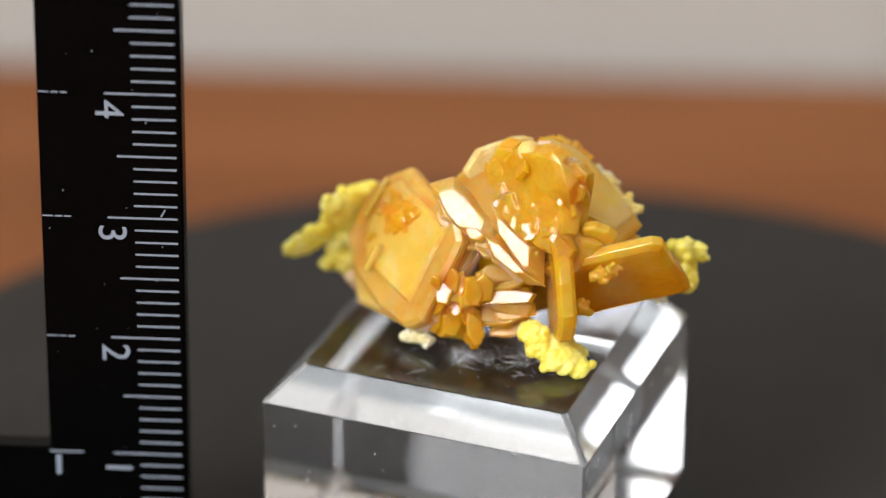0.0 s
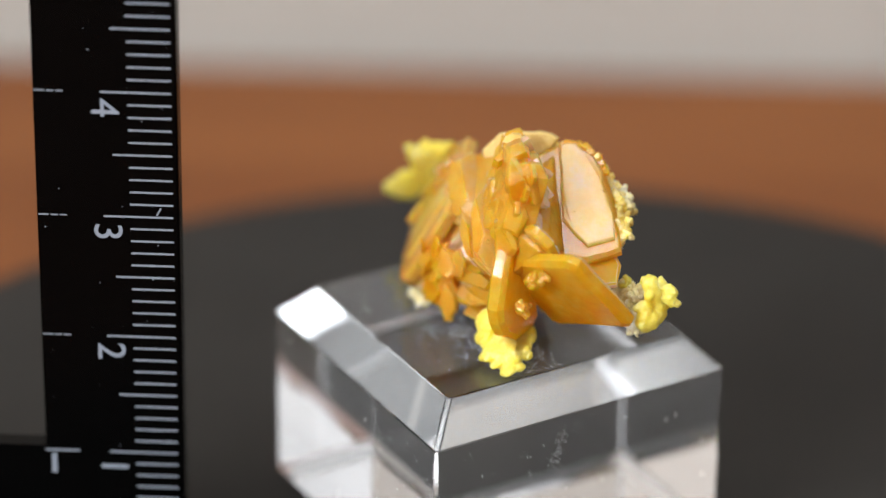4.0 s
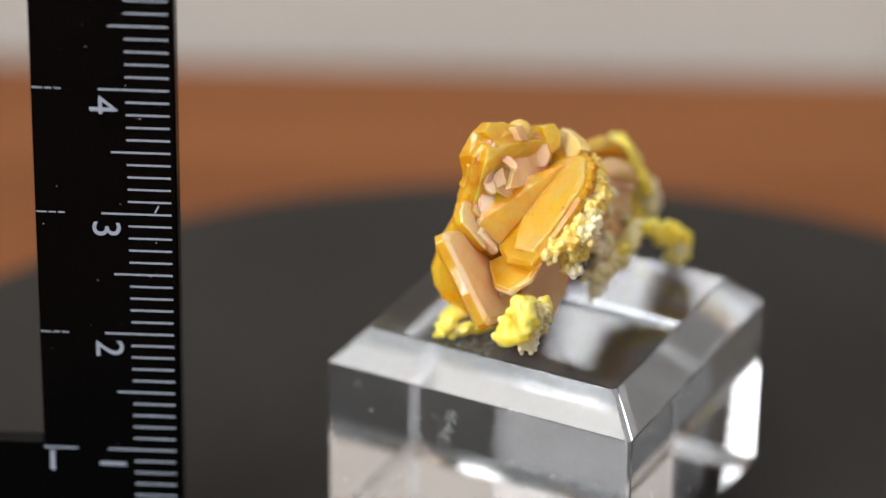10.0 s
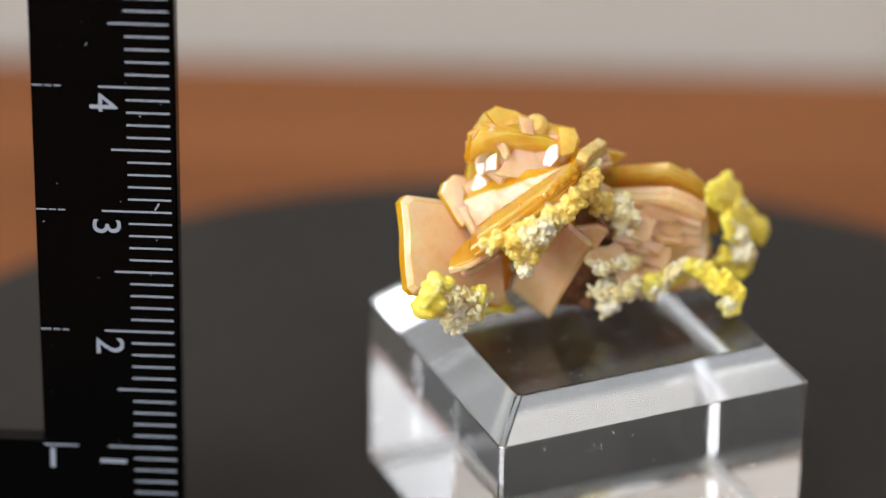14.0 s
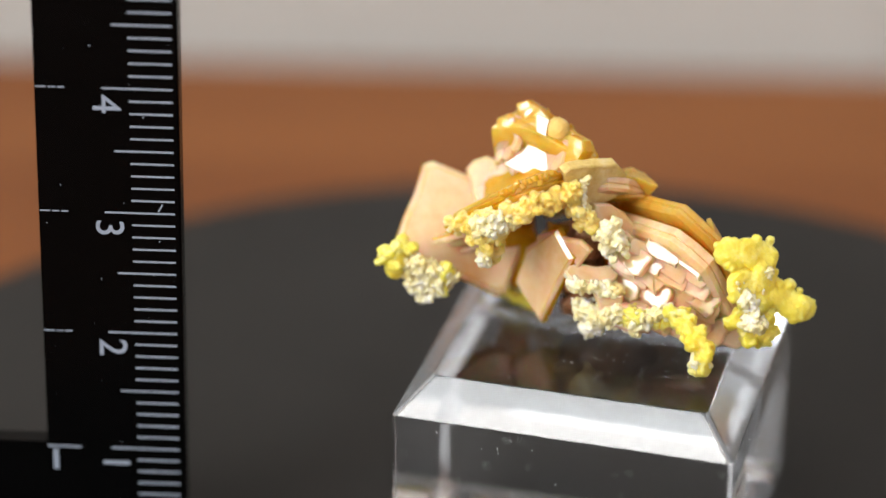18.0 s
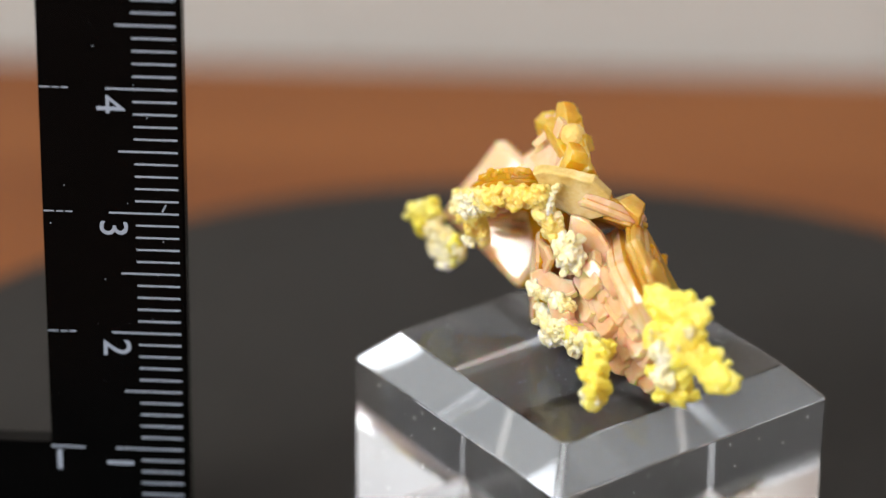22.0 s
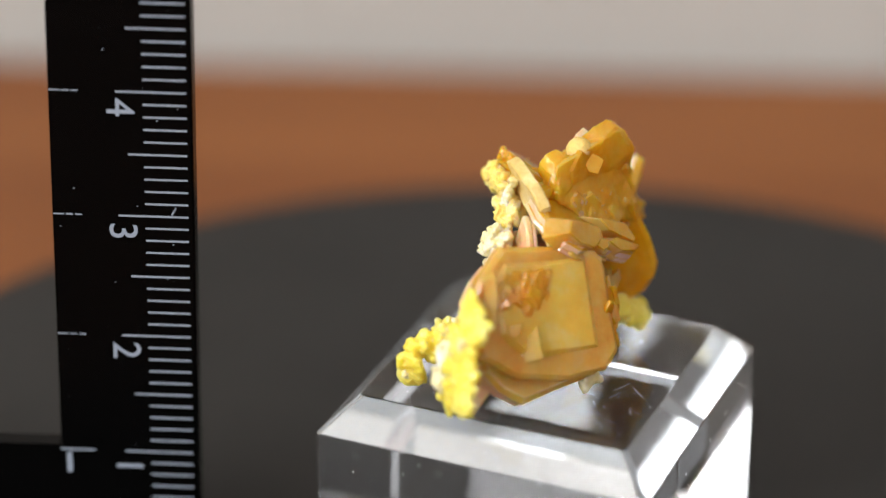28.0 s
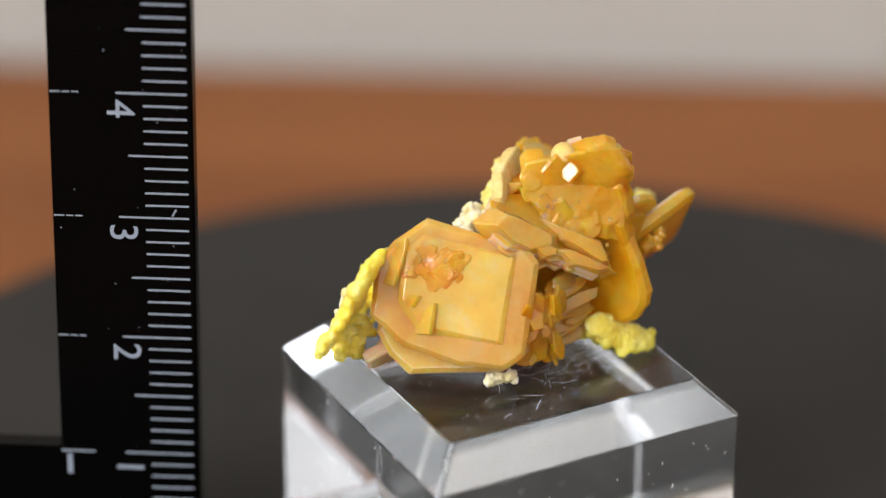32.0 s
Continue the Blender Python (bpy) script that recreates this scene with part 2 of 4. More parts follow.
def build_scratches():
    """Fine scratches and dust on the top of the block."""
    rnd = random.Random(3)
    bm = bmesh.new()
    back = CUBE.inverted()

    def sliver(x, y, turn, long, wide):
        c = back @ Vector((x * MM, y * MM, 0))
        u, v = Vector((math.cos(turn), math.sin(turn), 0)), Vector((-math.sin(turn), math.cos(turn), 0))
        bend = rnd.uniform(-0.12, 0.12) * long
        low, high = [], []
        for k in range(5):
            f = k / 4 - 0.5
            p = c + (u * (f * long) + v * (bend * (4 * f * f - 1))) * MM
            w = v * (wide * (1 - 1.6 * f * f) * 0.5 * MM)
            for q, row in ((p - w, low), (p + w, high)):
                row.append(bm.verts.new((max(-10, min(10, q.x / MM)) * MM, max(-10, min(10, q.y / MM)) * MM, 25.012 * MM)))
        for k in range(4):
            bm.faces.new((low[k], low[k + 1], high[k + 1], high[k]))

    for i in range(150):
        sliver(rnd.gauss(-1.5, 3.6), rnd.gauss(-4.0, 1.2), rnd.gauss(0.1, 0.6), rnd.uniform(0.3, 1.9), rnd.uniform(0.018, 0.042))
    for i in range(70):
        sliver(rnd.uniform(-15, 6), rnd.uniform(-9, 10), rnd.uniform(0, 3.1), rnd.uniform(0.2, 1.1), rnd.uniform(0.012, 0.022))
    for i in range(120):
        d = rnd.uniform(0.04, 0.09)
        sliver(rnd.uniform(-15, 6), rnd.uniform(-9, 10), rnd.uniform(0, 3.1), d * 1.5, d)
    def speck(side, a, z, long, wide):
        """A dust fleck or a short scratch on one of the upright faces."""
        turn = Matrix.Rotation(side * math.pi / 2, 3, "Z")
        tilt = rnd.uniform(-0.7, 0.7)
        c, u, v = Vector((12.512, a, z)), Vector((0, math.sin(tilt), math.cos(tilt))), Vector((0, math.cos(tilt), -math.sin(tilt)))
        quad = [c + u * (i * long / 2) + v * (j * wide / 2) for i, j in ((-1, -1), (-1, 1), (1, 1), (1, -1))]
        bm.faces.new([bm.verts.new((turn @ q) * MM) for q in quad])

    for side in range(4):
        for i in range(34):
            speck(side, rnd.uniform(-11.5, 11.5), rnd.uniform(9, 22), rnd.uniform(0.05, 0.35), rnd.uniform(0.02, 0.05))
    for i in range(120):
        z = rnd.uniform(-1, 1)
        speck(0, SMEAR[0] + 0.5 * z + rnd.gauss(0, 0.3), SMEAR[1] + 1.6 * z, rnd.uniform(0.03, 0.16), rnd.uniform(0.015, 0.035))
    ob = part("scratch_film", bm, SCRATCH, cube, "fine white scratches and dust on clear plastic")
    ob["kind"] = "stuff"


build_scratches()

# ---------------------------------------------------------------- ruler
RULER = Matrix.Translation((-0.0277, -0.0073, 0.0083)) @ pose(0, 0, 0, -4.03, 0.5, 0)


def build_ruler():
    thing = tagged(new("corner_ruler"), "black plastic L-shaped ruler with white millimetre marks", "ruler")
    thing.matrix_world = RULER
    mm = 0.001
    w, tall, arm, thick = 10.9, 62.0, 72.0, 2.0
    bm = bmesh.new()
    outline = [(0, 0), (0, tall), (-w, tall), (-w, 10.3), (-arm, 10.3), (-arm, 0)]
    front = [bm.verts.new((x * mm, 0, z * mm)) for x, z in outline]
    back = [bm.verts.new((x * mm, thick * mm, z * mm)) for x, z in outline]
    bm.faces.new(front)
    bm.faces.new(back[::-1])
    for i in range(6):
        j = (i + 1) % 6
        bm.faces.new((front[j], front[i], back[i], back[j]))
    bmesh.ops.recalc_face_normals(bm, faces=list(bm.faces))
    bmesh.ops.bevel(bm, geom=list(bm.edges), offset=0.15 * mm, segments=2, affect="EDGES")
    part("body", bm, BLACK, thing)
    meshes = {}

    def mark(name, x0, x1, z, half=0.076):
        key = (name, x0, x1)
        if key not in meshes:
            bm = bmesh.new()
            box(bm, x0 * mm, x1 * mm, -0.03 * mm, 0.05 * mm, -half * mm, half * mm)
            me = bpy.data.meshes.new(name)
            bm.to_mesh(me)
            bm.free()
            me.materials.append(WHITE)
            meshes[key] = me
        ob = new(name, meshes[key])
        ob.parent = thing
        ob.location = (0, 0, z * mm)

    for i in range(1, 60):
        if i % 10 == 0:
            mark("centimetre_tick", -5.8, -0.45, i)
            if i > 10:
                for x0, x1 in ((-10.8, -10.0), (-9.85, -9.3), (-9.15, -8.6)):
                    mark("inner_tick", x0, x1, i, 0.055)
        elif i % 5 == 0:
            mark("half_tick", -4.95, -0.45, i)
        else:
            mark("millimetre_tick", -3.75, -0.45, i)
    mark("inner_tick", -10.9, -8.2, 10.0)
    bm = box_bm(-10.45 * mm, -10.05 * mm, -0.03 * mm, 0.05 * mm, 8.0 * mm, 9.7 * mm)
    part("inner_mark", bm, WHITE, thing)
    rnd = random.Random(8)
    bm = bmesh.new()
    for i in range(26):
        x, z, d = rnd.uniform(-10.6, -0.2), rnd.uniform(9, 50), rnd.choice((0.02, 0.025, 0.03, 0.05))
        box(bm, (x - d) * mm, (x + d * rnd.uniform(0.5, 1.5)) * mm, -0.02 * mm, 0.05 * mm, (z - d) * mm, (z + d) * mm)
    for k in range(5):  # a chipped spot beside the third centimetre
        box(bm, (-1.75 + 0.07 * k) * mm, (-1.62 + 0.06 * k) * mm, -0.02 * mm, 0.05 * mm, (30.15 + 0.11 * k) * mm, (30.3 + 0.12 * k) * mm)
    dust = part("dust_film", bm, WHITE, thing, "tiny pale specks of dust on black plastic")
    dust["kind"] = "stuff"
    for k in range(1, 6):
        cu = bpy.data.curves.new("numeral", "FONT")
        cu.body, cu.size, cu.extrude = str(k), 3.1 * mm, 0.03 * mm
        tmp = new("numeral", cu)
        bpy.context.view_layer.update()
        me = bpy.data.meshes.new_from_object(tmp.evaluated_get(bpy.context.evaluated_depsgraph_get()))
        bpy.data.objects.remove(tmp)
        me.materials.clear()
        me.materials.append(WHITE)
        ob = new("numeral", me)
        ob.parent = thing
        # turned a quarter clockwise, lying on the front face
        ob.matrix_local = Matrix.Translation((-6.5 * mm, -0.02 * mm, (10 * k - 0.5) * mm)) @ pose(0, 0, 0, 90, 90, 0)
    return thing


ruler = build_ruler()
stand = tagged(new("support_block"), "black block holding the arm of the ruler beside the turntable", "block")
part("block_body", box_bm(-0.112, -0.0705, -0.016, 0.006, TABLE_Z, 0.0079, bevel=0.0008), STEEL, stand)

# ---------------------------------------------------------------- mineral specimen
specimen = tagged(new("mineral_specimen"), "honey-orange tabular crystals with yellow crust on a clear block", "mineral")


def plate(corners, thick, bevel=0.4, cut=(0.15, 0.15, 0.15, 0.15), mat=None, layers=1, seed=0, name="crystal", label="", rough=0.10):
    """A tabular crystal: its face has four corners (mm, in turn), the body lies behind the face, which looks along (b - a) x (d - a)."""
    rnd = random.Random(seed)
    a, b, c, d = (Vector(p) for p in corners)
    n = ((b - a).cross(d - a) + (d - c).cross(b - c)).normalized()
    size = ((b - a).length + (c - d).length) / 2, ((d - a).length + (c - b).length) / 2
    small = min(size)
    pts = []
    for (s, t, ds, dt), k in zip(((0, 0, 0, 1), (1, 0, -1, 0), (1, 1, 0, -1), (0, 1, 1, 0)), cut):
        e, f = (rnd.uniform(0.75, 1.25) * k * 0.5 * small for _ in range(2))
        first = (s + ds * e / size[0], t + dt * e / size[1])
        es, et = ((1, 0), (0, 1), (-1, 0), (0, -1))[(s, t) == (1, 0) and 1 or (s, t) == (1, 1) and 2 or (s, t) == (0, 1) and 3 or 0]
        last = (s + es * f / size[0], t + et * f / size[1])
        mid = ((first[0] + last[0]) / 2 * 0.88 + s * 0.12, (first[1] + last[1]) / 2 * 0.88 + t * 0.12)
        pts += [first, mid, last]
    # every long side gets two more points, a little out of line
    full = []
    for k, p in enumerate(pts):
        q = pts[(k + 1) % len(pts)]
        full.append(p)
        if k % 3 == 2:
            for f in (0.3 + 0.1 * rnd.random(), 0.62 + 0.12 * rnd.random()):
                full.append((p[0] + (q[0] - p[0]) * f, p[1] + (q[1] - p[1]) * f))
    pts = [(s + rnd.uniform(-rough, rough) / size[0], t + rnd.uniform(-rough, rough) / size[1]) for s, t in full]
    bm = bmesh.new()
    rows = []

    def loop(inset, depth, wobble=0.04):
        row = []
        for s, t in pts:
            s = 0.5 + (s - 0.5) * (1 - 2 * inset / size[0]) + wobble * rnd.uniform(-1, 1) / size[0]
            t = 0.5 + (t - 0.5) * (1 - 2 * inset / size[1]) + wobble * rnd.uniform(-1, 1) / size[1]
            p = a.lerp(b, s).lerp(d.lerp(c, s), t) - n * depth
            row.append(bm.verts.new(p * MM))
        rows.append(row)

    bz = min(bevel * 0.75, thick * 0.35)
    loop(bevel, 0)
    loop(0, bz)
    for k in range(1, layers):
        z = bz + (thick - 2 * bz) * k / layers
        loop(0.02, z)
        loop(0.10 + 0.22 * rnd.random(), z + 0.05)
        loop(0.05 * rnd.random(), z + 0.14)
    loop(0.0, thick - bz)
    loop(bevel, thick)
    k = len(pts)
    for p, q in zip(rows, rows[1:]):
        for i in range(k):
            j = (i + 1) % k
            bm.faces.new((p[i], p[j], q[j], q[i]))
    bm.faces.new(rows[0][::-1])
    bm.faces.new(rows[-1])
    bmesh.ops.recalc_face_normals(bm, faces=list(bm.faces))
    if isinstance(mat, tuple):
        for f in bm.faces:
            f.material_index = 1 if f.normal.dot(n) > 0.35 else 0
    sharp = [e for e in bm.edges if len(e.link_faces) == 2 and e.calc_face_angle(0) > 0.35]
    bmesh.ops.bevel(bm, geom=sharp, offset=0.03 * MM, segments=1, affect="EDGES", clamp_overlap=True)
    return part(name, bm, mat or HONEY, specimen, label)


def slab(outline, toward, thick, bevel=0.25, mat=None, layers=1, seed=0, label="", name="crystal", wobble=0.05, shrink=0.0):
    """A tabular crystal of any outline (mm); its face looks to the side of `toward`, the body lies behind it."""
    rnd = random.Random(seed)
    pts = [Vector(p) for p in outline]
    c = sum(pts, Vector()) / len(pts)
    n = sum(((p - c).cross(q - c) for p, q in zip(pts, pts[1:] + pts[:1])), Vector()).normalized()
    if n.dot(Vector(toward)) < 0:
        pts.reverse()
        n = -n
    full = []
    for p, q in zip(pts, pts[1:] + pts[:1]):
        full.append(p)
        for f in ((0.33, 0.67) if (q - p).length > 2.5 else (0.5,)):
            full.append(p.lerp(q, f + rnd.uniform(-0.08, 0.08)) + Vector([rnd.uniform(-wobble, wobble) for _ in range(3)]))
    full = [p - n * (p - c).dot(n) * 0.6 for p in full]
    bm = bmesh.new()
    rows = []

    def loop(inset, depth):
        row = []
        for p in full:
            d = p - c
            w = d.length
            row.append(bm.verts.new((c + d * max(0.2, 1 - (inset + rnd.uniform(-0.03, 0.03)) / max(w, 0.4)) - n * depth) * MM))
        rows.append(row)

    bz = min(bevel * 0.7, thick * 0.35)
    loop(bevel, 0)
    loop(0, bz)
    for k in range(1, layers):
        z = bz + (thick - 2 * bz) * k / layers
        loop(shrink * k, z)
        loop(shrink * k + 0.1 + 0.15 * rnd.random(), z + 0.05)
        loop(shrink * k + 0.04, z + 0.13)
    loop(shrink * layers, thick - bz)
    loop(shrink * layers + bevel, thick)
    k = len(full)
    for p, q in zip(rows, rows[1:]):
        for i in range(k):
            j = (i + 1) % k
            bm.faces.new((p[i], p[j], q[j], q[i]))
    bm.faces.new(rows[0][::-1])
    bm.faces.new(rows[-1])
    bmesh.ops.recalc_face_normals(bm, faces=list(bm.faces))
    if isinstance(mat, tuple):
        for f in bm.faces:
            f.material_index = 1 if f.normal.dot(n) > 0.35 else 0
    sharp = [e for e in bm.edges if len(e.link_faces) == 2 and e.calc_face_angle(0) > 0.35]
    bmesh.ops.bevel(bm, geom=sharp, offset=0.025 * MM, segments=1, affect="EDGES", clamp_overlap=True)
    return part(name, bm, mat or HONEY, specimen, label)


def petal(bm, centre, normal, r, thick, rnd, along=None, long=1.0, sides=None):
    """Adds one leaf-like plate with an uneven outline to a mesh that is to grow together."""
    c, n = Vector(centre), Vector(normal).normalized()
    u = Vector(along) if along else Vector((rnd.gauss(0, 1), rnd.gauss(0, 1), rnd.gauss(0, 1)))
    u = (u - n * u.dot(n)).normalized()
    v = n.cross(u)
    k = sides or rnd.choice((5, 6, 6, 7, 8))
    turn = rnd.random() * 6.28 if not along else 0.4
    ring_pts = []
    for i in range(k):
        a = turn + 6.283 * (i + rnd.uniform(-0.22, 0.22)) / k
        q = r * rnd.uniform(0.78, 1.12)
        ring_pts.append(u * (q * math.cos(a) * long) + v * (q * math.sin(a)))
    rows = []
    for grow, z in ((0.9, 0.5), (1.0, 0.34), (1.0, -0.34), (0.9, -0.5)):
        rows.append([bm.verts.new((c + p * grow + n * (z * thick)) * MM) for p in ring_pts])
    for p, q in zip(rows, rows[1:]):
        for i in range(k):
            j = (i + 1) % k
            bm.faces.new((p[j], p[i], q[i], q[j]))
    bm.faces.new(rows[0])
    bm.faces.new(rows[-1][::-1])


def hull(bm, pts):
    """Adds the closed body round a set of points to a mesh that is to grow together."""
    verts = [bm.verts.new(Vector(p) * MM) for p in pts]
    out = bmesh.ops.convex_hull(bm, input=verts)
    inner = [g for g in out["geom_interior"] if isinstance(g, bmesh.types.BMVert)]
    bmesh.ops.delete(bm, geom=inner, context="VERTS")


def grow_together(bm, voxel):
    """Joins overlapping bodies of a mesh into one skin and keeps its largest piece."""
    me = bpy.data.meshes.new("growth")
    bm.to_mesh(me)
    bm.free()
    tmp = new("growth", me)
    grow = tmp.modifiers.new("grow", "REMESH")
    grow.mode, grow.voxel_size = "VOXEL", voxel * MM
    bpy.context.view_layer.update()
    joined = bpy.data.meshes.new_from_object(tmp.evaluated_get(bpy.context.evaluated_depsgraph_get()))
    bpy.data.objects.remove(tmp)
    bm = bmesh.new()
    bm.from_mesh(joined)
    todo, islands = set(bm.verts), []
    while todo:
        stack, seen = [todo.pop()], []
        while stack:
            v = stack.pop()
            seen.append(v)
            for e in v.link_edges:
                o = e.other_vert(v)
                if o in todo:
                    todo.remove(o)
                    stack.append(o)
        islands.append(seen)
    islands.sort(key=len)
    for isle in islands[:-1]:
        bmesh.ops.delete(bm, geom=isle, context="VERTS")
    return bm


def relax(bm, times):
    for _ in range(times):
        bmesh.ops.smooth_vert(bm, verts=list(bm.verts), factor=0.5, use_axis_x=True, use_axis_y=True, use_axis_z=True)
    bm.normal_update()


def fused(bm, mat, label="", name="crystal_growth", voxel=0.075, smooth=1, rough=0.0, seed=0, toward=None):
    """Lets the plates of a mesh grow together into one body."""
    bm = grow_together(bm, voxel)
    relax(bm, smooth)
    if rough:
        off = Vector((seed * 2.3, 0, seed))
        for v in bm.verts:
            q = v.co * 1000 + off
            v.co += v.normal * MM * rough * (noise.noise(q * 0.9) + 0.5 * noise.noise(q * 2.2))
        bm.normal_update()
    if toward:
        for f in bm.faces:
            f.material_index = 1 if f.normal.dot(toward) > 0.35 else 0
    return part(name, bm, mat, specimen, label, smooth=True)


def leaf(c, normal, along, w, long, thick, mat, seed, label=""):
    """A tongue-shaped plate with a rounded, slightly scalloped free end at `along`."""
    rnd = random.Random(seed)
    c, n, u = Vector(c), Vector(normal).normalized(), Vector(along)
    u = (u - n * u.dot(n)).normalized()
    v = n.cross(u)
    pts = []
    for i in range(11):
        a = math.pi * (i / 10 - 0.5) * 1.15
        q = rnd.uniform(0.93, 1.05)
        pts.append(c + u * (long * 0.5 * math.cos(a) * q) + v * (w * 0.5 * math.sin(a) * q))
    pts += [c - u * long * 0.5 + v * w * 0.36, c - u * long * 0.5 - v * w * 0.36]
    return slab(pts, n, thick, thick * 0.45, mat, 1, seed, label, wobble=0.03)


def blade(centre, normal, along, w, h, thick, mat=None, seed=0, cut=0.35, bevel=0.2, label=""):
    """A small tabular crystal by its centre, the direction its face looks and its long direction."""
    c, n, u = Vector(centre), Vector(normal).normalized(), Vector(along)
    u = (u - n * u.dot(n)).normalized()
    v = n.cross(u)
    k = [c + u * (x * w / 2) + v * (y * h / 2) for x, y in ((-1, -1), (1, -1), (1, 1), (-1, 1))]
    return plate(k, thick, bevel, (cut,) * 4, mat, 1, seed, label=label)


def crust(path, radius, count, mat=None, seed=0, grain=0.4, name="crust", label="", voxel=0.08, bumpy=0.5, soft=4, flat=None, thick=1.0):
    """A knobbly crust: lumps scattered round a line of points (mm), grown into one body, or into a lobed sheet across `flat`."""
    rnd = random.Random(seed)
    bm = bmesh.new()
    pts = [Vector(p) for p in path]
    turn = Vector(flat).to_track_quat("Z", "Y").to_matrix().to_4x4() if flat else None
    across = Vector(flat).normalized() if flat else None

    def lump(c, r, fine, low=0.85):
        m = Matrix.Translation(c * MM)
        if flat:
            m = m @ turn @ Euler((rnd.gauss(0, 0.16), rnd.gauss(0, 0.16), rnd.random() * 6)).to_matrix().to_4x4()
            m = m @ Matrix.Diagonal((r * MM, r * MM * rnd.uniform(0.8, 1.0), min(r, thick * rnd.uniform(0.4, 0.6)) * MM, 1))
        else:
            m = m @ Euler((rnd.random() * 6, rnd.random() * 6, 0)).to_matrix().to_4x4()
            m = m @ Matrix.Diagonal((r * MM, r * MM * rnd.uniform(0.75, 1.0), r * MM * rnd.uniform(0.75, 1.1) * low, 1))
        bmesh.ops.create_icosphere(bm, subdivisions=fine, radius=1, matrix=m)

    legs = list(zip(pts, pts[1:])) or [(pts[0], pts[0])]
    body = []
    for p, q in legs:
        k = max(1, round((q - p).length / (radius * 0.55)))
        body += [p.lerp(q, i / k) for i in range(k + 1)]
    for c in body:
        lump(c + Vector([rnd.uniform(-0.2, 0.2) * radius for _ in range(3)]), radius * (rnd.uniform(0.95, 1.25) if flat else rnd.uniform(0.6, 0.85)), 2)
    for i in range(count):
        c = rnd.choice(body)
        d = Vector((rnd.gauss(0, 1), rnd.gauss(0, 1), rnd.gauss(0, 1))).normalized()
        if flat:
            d = (d - across * d.dot(across)).normalized() + across * rnd.uniform(-0.25, 0.25) * thick / radius
        lump(c + d * radius * (rnd.uniform(0.85, 1.15) if flat else rnd.uniform(0.55, 0.95)), radius * grain * rnd.uniform(0.6, 1.5), 1 if not flat else 2, 0.5)
    bm = grow_together(bm, voxel)
    relax(bm, soft)
    off = Vector((seed * 3.1, seed * 1.7, 0))
    much = 0.35 if flat else 1.0
    for v in bm.verts:
        q = v.co * 1000 + off
        v.co += v.normal * MM * (much * (0.22 * noise.noise(q * 1.3) + 0.24 * (0.4 - abs(noise.noise(q * 1.9)))) + bumpy * (0.16 * noise.noise(q * 3.2) + 0.09 * noise.noise(q * 7.0)))
    return part(name, bm, mat or YELLOW, specimen, label, smooth=True)


# ---- the long plate that carries the upper crystals
WN = Vector((0.336, -0.530, 0.780)).normalized()


def WP(x, y, lift=0.0):
    """A point of the long plate's plane by plan place, raised along its normal."""
    return Vector((x, y, 36.6 - (0.336 * (x - 2.5) - 0.530 * (y - 1.2)) / 0.780)) + WN * lift


slab([WP(*p) for p in ((7.3, 0.4), (5.7, -1.6), (2.5, -3.2), (0.5, -2.6), (-1.6, 0.3), (-1.6, 1.6), (-0.6, 3.0), (0.7, 3.8), (2.3, 3.9), (3.9, 3.1), (5.5, 2.0))], WN, 1.0, 0.3, HONEY, 2, 5, "long honey-yellow tabular crystal with a crusted edge")
slab([WP(*p, 0.3) for p in ((-0.6, 2.9), (1.1, 0.9), (2.6, -0.7), (5.2, -0.9), (6.5, 0.6), (4.9, 2.0), (3.1, 3.3), (1.9, 3.7), (0.3, 3.6))], WN, 0.6, 0.16, STRAW, 1, 51, wobble=0.1)
slab([WP(*p, 0.16) for p in ((-1.2, 1.2), (0.6, -1.3), (2.0, -2.3), (3.0, -1.2), (1.0, 1.2), (-0.7, 2.8))], WN, 0.5, 0.12, STRAW, 1, 52, wobble=0.1)
# scalloped growth along the free edge
rnd = random.Random(58)
bm = bmesh.new()
rim = [(-0.5, 3.1), (0.7, 3.85), (2.3, 3.95), (3.9, 3.15), (5.2, 2.25)]
for p, q in zip(rim, rim[1:]):
    for k in range(6):
        x, y = (i + (j - i) * k / 6 for i, j in zip(p, q))
        petal(bm, WP(x + rnd.gauss(0, 0.06), y + rnd.gauss(0, 0.06), rnd.uniform(-0.5, 0.1)), WN + Vector([rnd.gauss(0, 0.2) for _ in range(3)]), rnd.uniform(0.22, 0.36), 0.4, rnd, sides=7)
fused(bm, HONEY, "small scalloped growth along the crystal's edge", seed=14, smooth=1, voxel=0.05)
# lower leaves of the rosette
slab([(8.1, -1.0, 32.2), (6.9, -2.2, 31.8), (4.4, -3.0, 32.6), (3.4, 0.0, 34.2), (5.4, 1.2, 33.8), (7.3, 0.4, 32.9)], (0.3, -0.5, 0.8), 0.6, 0.2, (SHEEN, HONEY), 1, 53, wobble=0.12)
slab([(6.9, -1.6, 31.6), (5.4, -2.6, 31.4), (3.4, -2.6, 32.0), (3.2, -0.4, 33.0), (5.2, 0.4, 32.8)], (0.3, -0.5, 0.8), 0.5, 0.2, SHEEN, 1, 54, wobble=0.12)
slab([(5.9, -2.0, 30.7), (4.4, -2.8, 30.6), (3.0, -2.4, 31.4), (3.4, -0.6, 32.0), (5.0, -0.6, 31.8)], (0.45, -0.5, 0.7), 0.5, 0.2, SHEEN, 1, 55, wobble=0.12)

